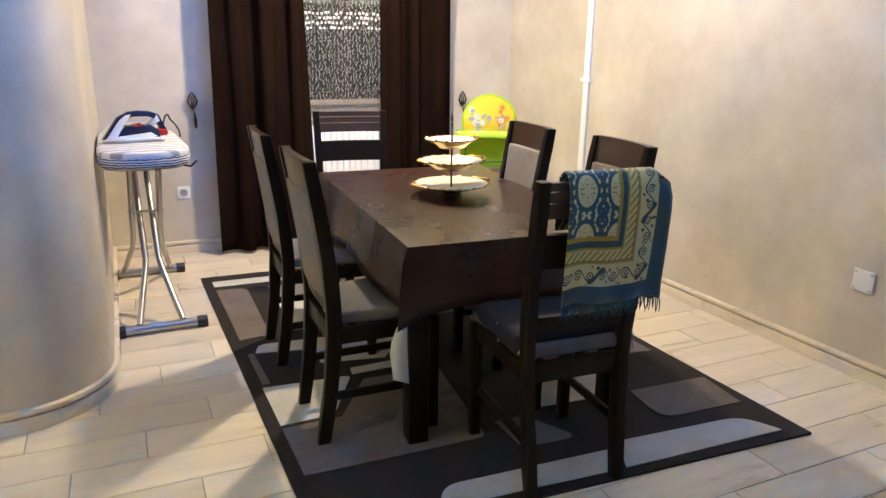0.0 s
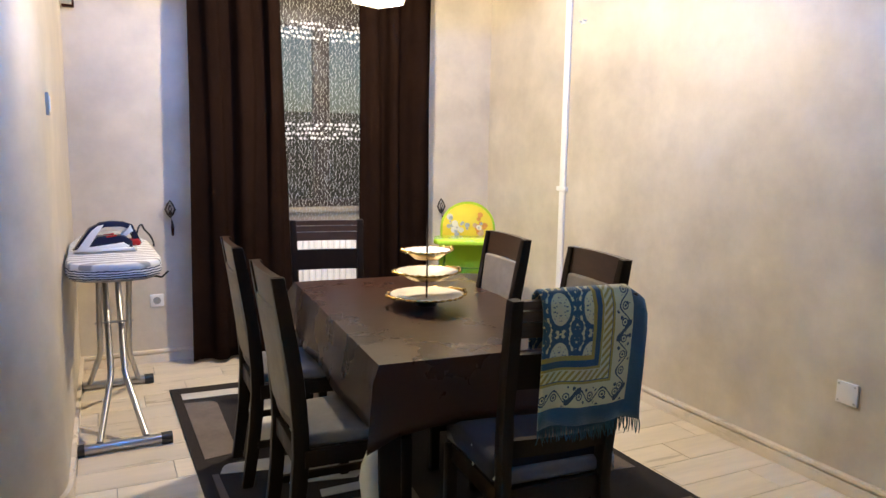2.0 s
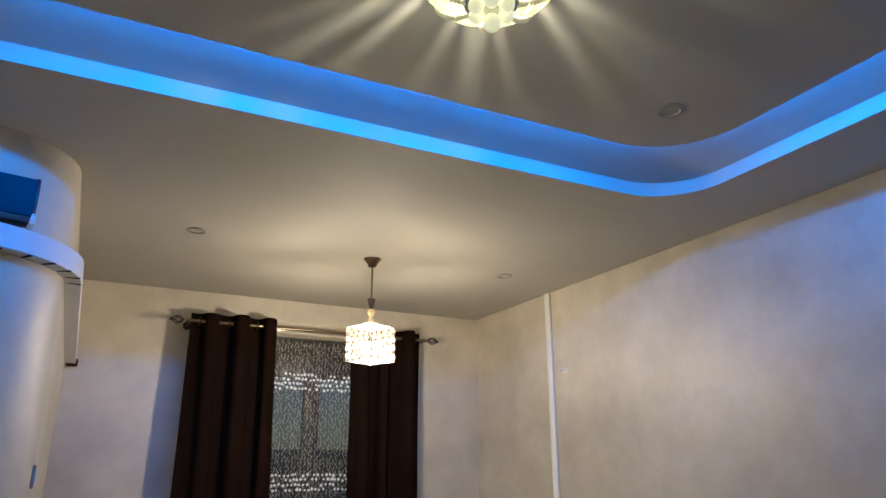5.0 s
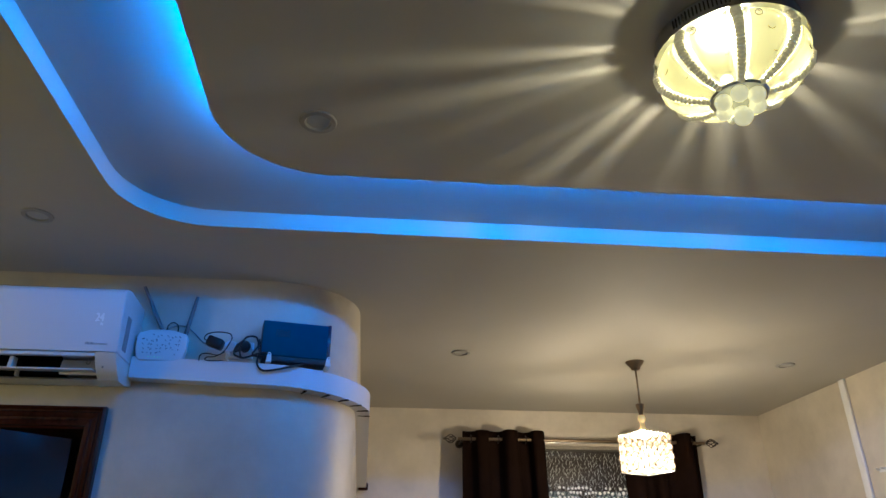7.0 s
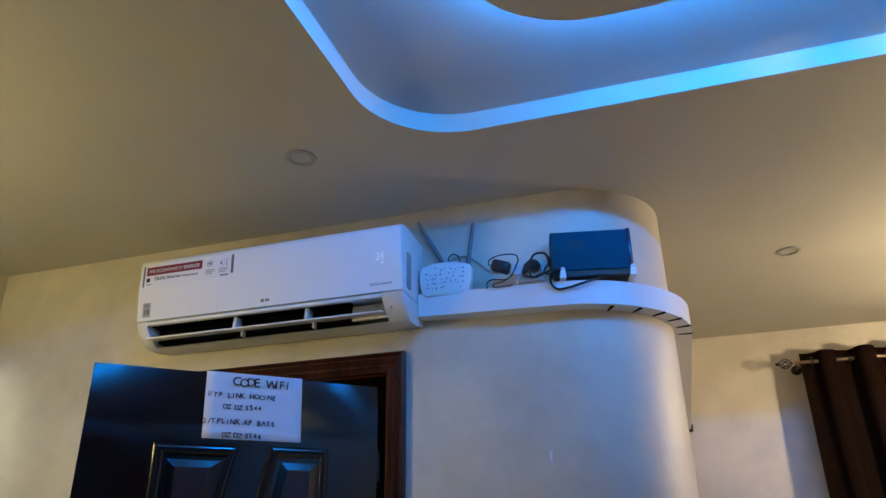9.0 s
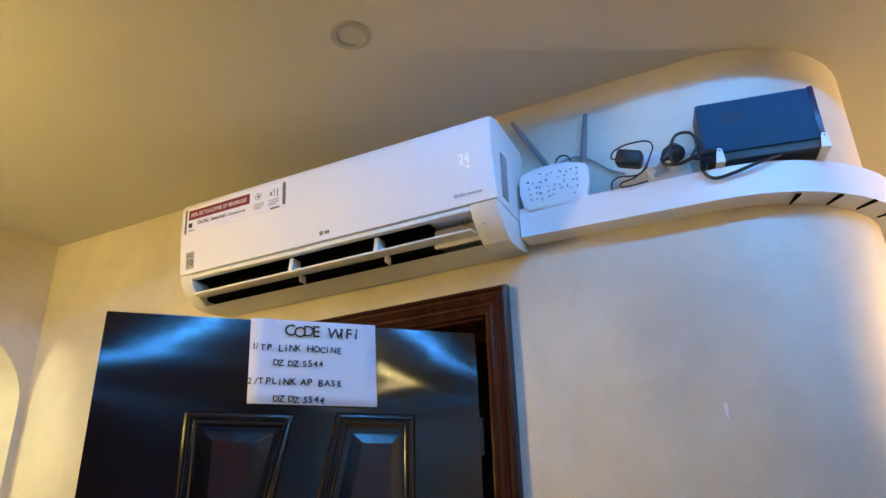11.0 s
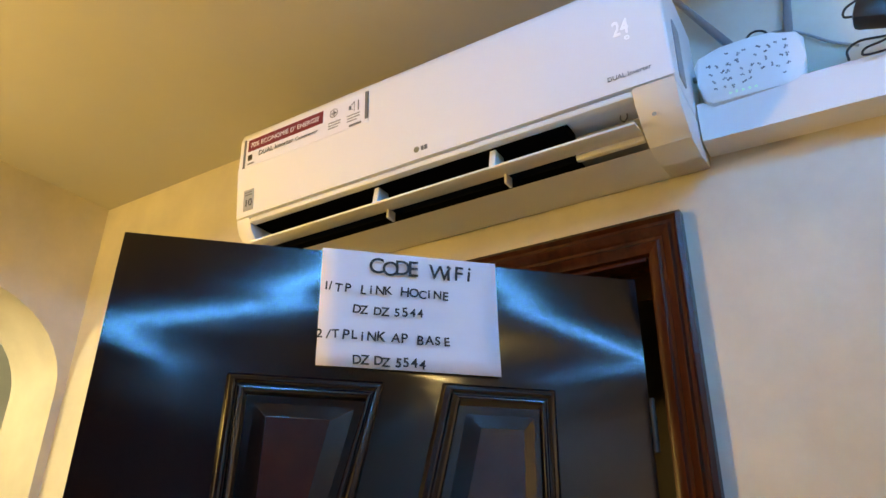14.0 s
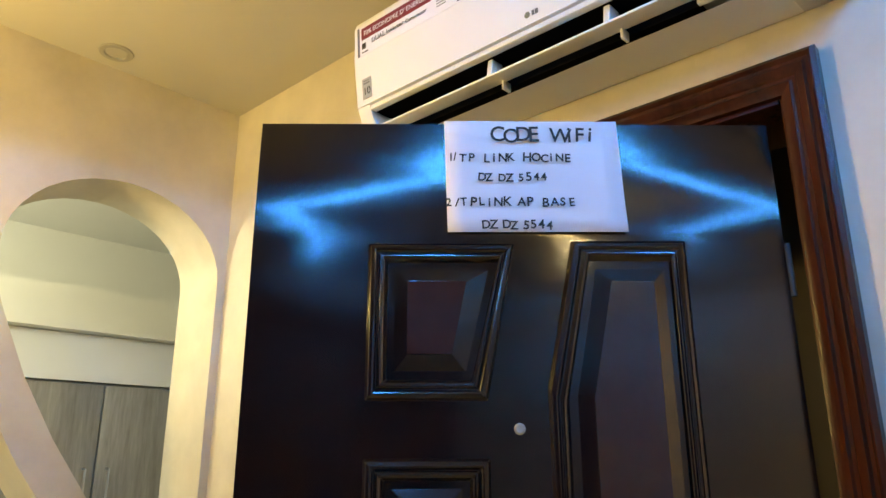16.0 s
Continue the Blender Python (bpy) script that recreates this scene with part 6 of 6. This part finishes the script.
M_SPOTRING = mat("spot_ring", (0.30, 0.29, 0.27), 0.5)
M_SPOTLENS = mat("spot_lens", (0.40, 0.385, 0.35), 0.4)
first = downlight(0.589, 3.739, CEIL)
for x, y, z in ((2.465, 3.79, CEIL), (-1.047, 2.346, CEIL), (-2.69, 2.347, CEIL), (-0.064, 1.709, CEIL), (1.868, 1.706, CEIL)):
    copy_thing(first, pose(x, y, z))


def ceiling_lamp():
    c = thing("ceiling_lamp", (0.90, 1.285, CEIL), "lit flush ceiling lamp with yellow etched glass petals", "ceiling lamp")
    part("base", lt([(0.01, 0), (0.150, 0), (0.162, -0.006), (0.164, -0.048), (0.150, -0.052), (0.150, -0.046), (0.01, -0.044)], 40), M_STEEL, c, "chrome drum base")
    for k in range(16):
        a = math.radians(200 + k * 3)
        part("vent_slot", bx((-0.0015, -0.001, -0.012), (0.0015, 0.002, 0.012)), M_BLACK, c).matrix_local = Matrix.Rotation(a, 4, 'Z') @ Matrix.Translation((0.1645, 0, -0.028)) @ Matrix.Rotation(radians(90), 4, 'Z')
    n = 8
    prof = [(0.158, -0.058), (0.168, -0.085), (0.162, -0.112), (0.140, -0.138), (0.105, -0.158), (0.062, -0.170)]
    for k in range(n):
        a0 = 2 * math.pi * k / n
        bm = bmesh.new()
        rows = []
        for i, (r, z) in enumerate(prof):
            half = (0.62 - 0.09 * (1 - math.sin(math.pi * (i + 0.6) / 6.2))) * math.pi / n
            rows.append([(r * math.cos(a0 + half * s) * (1 - 0.012 * s * s), r * math.sin(a0 + half * s) * (1 - 0.012 * s * s), z) for s in (-1, -0.6, -0.2, 0.2, 0.6, 1)])
        strip(bm, rows)
        petal = part("petal", bm, M_PETAL, c, "etched yellow glass petal")
        solid(petal, 0.004)
        bm = bmesh.new()
        for q in range(3):
            zc, rr, off = -0.085 - q * 0.026, 0.172 - 0.011 * q * q, (q - 1) * 0.16
            pts = []
            for i in range(13):
                s = i / 12 * 2 * math.pi * 1.3
                rad = 0.004 + 0.0065 * i / 12
                aa = a0 + off + rad * math.cos(s) / rr
                pts.append((rr * math.cos(aa), rr * math.sin(aa), zc + rad * math.sin(s)))
            tube(bm, pts, 0.0012, 4)
        tagged(part("etching", bm, M_ETCH, petal), kind="stuff")
        # ribbed crystal bar between petals
        a1 = a0 + math.pi / n
        bm = bmesh.new()
        pts, rad = [], []
        for i in range(67):
            s = i / 66
            f = s * (len(prof) - 1)
            j = min(len(prof) - 2, int(f))
            r = prof[j][0] + (prof[j + 1][0] - prof[j][0]) * (f - j) - 0.004
            z = prof[j][1] + (prof[j + 1][1] - prof[j][1]) * (f - j)
            pts.append((r * math.cos(a1), r * math.sin(a1), z))
            rad.append((0.0135 - 0.005 * s) * (1.0 if i % 3 else 0.72))
        tube(bm, pts, rad, 8)
        part("crystal_bar", bm, M_BAR, c, "ribbed crystal bar")
    for k in range(24):
        a = 2 * math.pi * k / 24
        bm = bmesh.new()
        bmesh.ops.create_icosphere(bm, subdivisions=1, radius=0.0075, matrix=Matrix.Translation((0.150 * math.cos(a), 0.150 * math.sin(a), -0.060)))
        part("bead", bm, M_BALL, c)
    for k in range(3):
        a = 1.3 + 2.1 * k
        bm = bmesh.new()
        bmesh.ops.create_uvsphere(bm, u_segments=12, v_segments=8, radius=0.012, matrix=Matrix.Translation((0.026 * math.cos(a), 0.026 * math.sin(a), -0.128)))
        part("bulb", bm, M_BULB, c, "glowing bulb")
    part("rim", lt([(0.152, -0.050), (0.170, -0.052), (0.171, -0.058), (0.152, -0.057)], 40), M_STEEL, c)
    part("bottom_plate", lt([(0.002, -0.166), (0.060, -0.166), (0.064, -0.172), (0.060, -0.176), (0.002, -0.176)], 24), M_STEEL, c)
    for k in range(6):
        a = 2 * math.pi * k / 6
        bm = bmesh.new()
        bmesh.ops.create_uvsphere(bm, u_segments=16, v_segments=10, radius=0.019, matrix=Matrix.Translation((0.040 * math.cos(a), 0.040 * math.sin(a), -0.188)))
        part("ball", bm, M_BALL, c, "lit glass ball")
    bm = bmesh.new()
    bmesh.ops.create_uvsphere(bm, u_segments=16, v_segments=10, radius=0.021, matrix=Matrix.Translation((0, 0, -0.222)))
    part("ball", bm, M_BALL, c, "lit glass ball")


M_BULB = mat("glowing_bulb", (0.9, 0.85, 0.7), 0.4, emit=(1.0, 0.92, 0.62), strength=45.0)
M_ETCH = mat("etched_line", (0.25, 0.22, 0.08), 0.5)
M_BAR = mat("ribbed_crystal", (0.55, 0.50, 0.35), 0.12, 0.1, emit=(1.0, 0.9, 0.5), strength=0.55, coat=0.5)
ceiling_lamp()


# ---- hall behind the arch ----
def hall_cabinet():
    c = thing("hall_cabinet", (-4.22, 3.085, 0), "tall grey wood-grain built-in cabinet with two doors", "cabinet")
    part("body", bx((-0.50, -1.2, 0), (-0.02, 1.35, 1.90), 0.003), M_CABINET, c)
    for k, (y0, y1) in enumerate(((-1.19, -0.60), (-0.59, -0.02), (-0.01, 0.56), (0.57, 1.34))):
        dr = part("cabinet_door", bx((-0.018, y0, 0.06), (0.0, y1, 1.89), 0.003), M_CABINET, c, "grey wood-grain door")
        yh = y0 + 0.05 if k % 2 == 0 else y1 - 0.05
        part("handle", tb([(0.0, yh, 1.50), (0.03, yh, 1.50), (0.03, yh, 1.36), (0.0, yh, 1.36)], 0.006, 8), M_STEEL, dr, "steel bar handle")


hall_cabinet()
structure("hall_soffit", bx((-4.75, 0.6, 1.905), (-4.22, 4.4, 2.13), 0.0), M_WHITE, "white boxed soffit over the cabinet")
structure("hall_soffit_upper", bx((-4.75, 0.6, 2.135), (-4.14, 4.4, 2.34), 0.0), M_WHITE, "white stepped upper soffit")


# Body for the added fill light, placed where it stays out of view.
def floor_lamp():
    w = thing("floor_lamp", (-2.38, 1.22, 0), "added globe lamp out of view, warm fill for the left side", "floor lamp")
    part("foot", lt([(0.002, 0.0), (0.14, 0.0), (0.13, 0.015), (0.02, 0.03), (0.002, 0.03)], 24), M_BRONZE, w)
    part("pole", lt([(0.010, 0.02), (0.010, 1.98), (0.030, 1.985), (0.030, 1.995), (0.010, 2.0)], 12), M_BRONZE, w)
    bm = bmesh.new()
    bmesh.ops.create_uvsphere(bm, u_segments=20, v_segments=12, radius=0.09, matrix=Matrix.Translation((0, 0, 2.08)))
    part("globe", bm, M_GLOBE, w, "glowing globe of the added lamp")


M_GLOBE = mat("fill_lamp_globe", (0.9, 0.85, 0.7), 0.3, emit=(1.0, 0.78, 0.45), strength=6.0)
see_through(M_GLOBE, 0.7)
floor_lamp()



def backdrop():
    b = tagged(new("backdrop"), "dim garden wall and foliage outside the window", "backdrop", "", "structure")
    bm = bx((-6, 11.0, -1), (9, 11.2, 1.95))
    part("garden_wall", bm, M_GARDEN, b)


M_GARDEN = mat("garden_dusk", (0.10, 0.11, 0.07), 0.9, 0, 0.6, 1.5)
backdrop()

# ---- floor tiles ----
def planks():
    rng = random.Random(4)
    base = bpy.data.objects["floor"]
    me_cache = {}
    vs, fs = [], []
    pitch, length, g = 0.190, 0.63, 0.0014
    row = 0
    y = 2.685 - pitch * 27
    while y < YW:
        x = XA - 2.2 + (row * 0.237) % length - 0.4
        while x < XR + 0.12:
            x0, x1 = max(x, XA - 2.2) + g, min(x + length, XR + 0.12) - g
            y0, y1 = max(y, YB) + g, min(y + pitch, YW) - g
            if x1 - x0 > 0.02 and y1 - y0 > 0.02:
                near = x1 > -0.6 and y0 > 1.0
                w, h = round(x1 - x0, 3), round(y1 - y0, 3)
                if near:
                    if (w, h) not in me_cache:
                        bm = bmesh.new()
                        box(bm, (-w / 2, -h / 2, -0.006), (w / 2, h / 2, 0), 0.0012, seg=1)
                        me = bpy.data.meshes.new("tile")
                        bm.to_mesh(me)
                        bm.free()
                        me.materials.append(M_TILE)
                        me_cache[(w, h)] = me
                    ob = new("tile", me_cache[(w, h)])
                    ob.location = ((x0 + x1) / 2, (y0 + y1) / 2, rng.uniform(-0.0004, 0.0002))
                    ob.parent = base
                else:
                    n = len(vs)
                    vs.extend([(x0, y0, 0), (x1, y0, 0), (x1, y1, 0), (x0, y1, 0), (x0, y0, -.006), (x1, y0, -.006), (x1, y1, -.006), (x0, y1, -.006)])
                    fs.extend([(n, n + 1, n + 2, n + 3), (n, n + 4, n + 5, n + 1), (n + 1, n + 5, n + 6, n + 2), (n + 2, n + 6, n + 7, n + 3), (n + 3, n + 7, n + 4, n)])
            x += length
        y += pitch
        row += 1
    me = mesh_of("floor_tiles", vs, fs)
    me.materials.append(M_TILE)
    ob = new("floor_tiles", me)
    ob.parent = base
    tagged(ob, kind="stuff")


def tile_material():
    m = M_FLOOR.copy()
    m.name = "pale_wood_floor_tile"
    nt = m.node_tree
    b = nt.nodes["Principled BSDF"]
    src = b.inputs["Base Color"].links[0].from_socket
    info = nt.nodes.new("ShaderNodeObjectInfo")
    mp = next(n for n in nt.nodes if n.type == 'MAPPING')
    comb = nt.nodes.new("ShaderNodeVectorMath")
    comb.operation = 'SCALE'
    comb.inputs[0].default_value = (7, 13, 5)
    nt.links.new(info.outputs["Random"], comb.inputs["Scale"])
    nt.links.new(comb.outputs[0], mp.inputs["Location"])
    hs = nt.nodes.new("ShaderNodeHueSaturation")
    mr = nt.nodes.new("ShaderNodeMapRange")
    mr.inputs["To Min"].default_value, mr.inputs["To Max"].default_value = 0.90, 1.08
    nt.links.new(info.outputs["Random"], mr.inputs[0])
    nt.links.new(mr.outputs[0], hs.inputs["Value"])
    nt.links.new(src, hs.inputs["Color"])
    nt.links.new(hs.outputs[0], b.inputs["Base Color"])
    return m


M_TILE = tile_material()
planks()
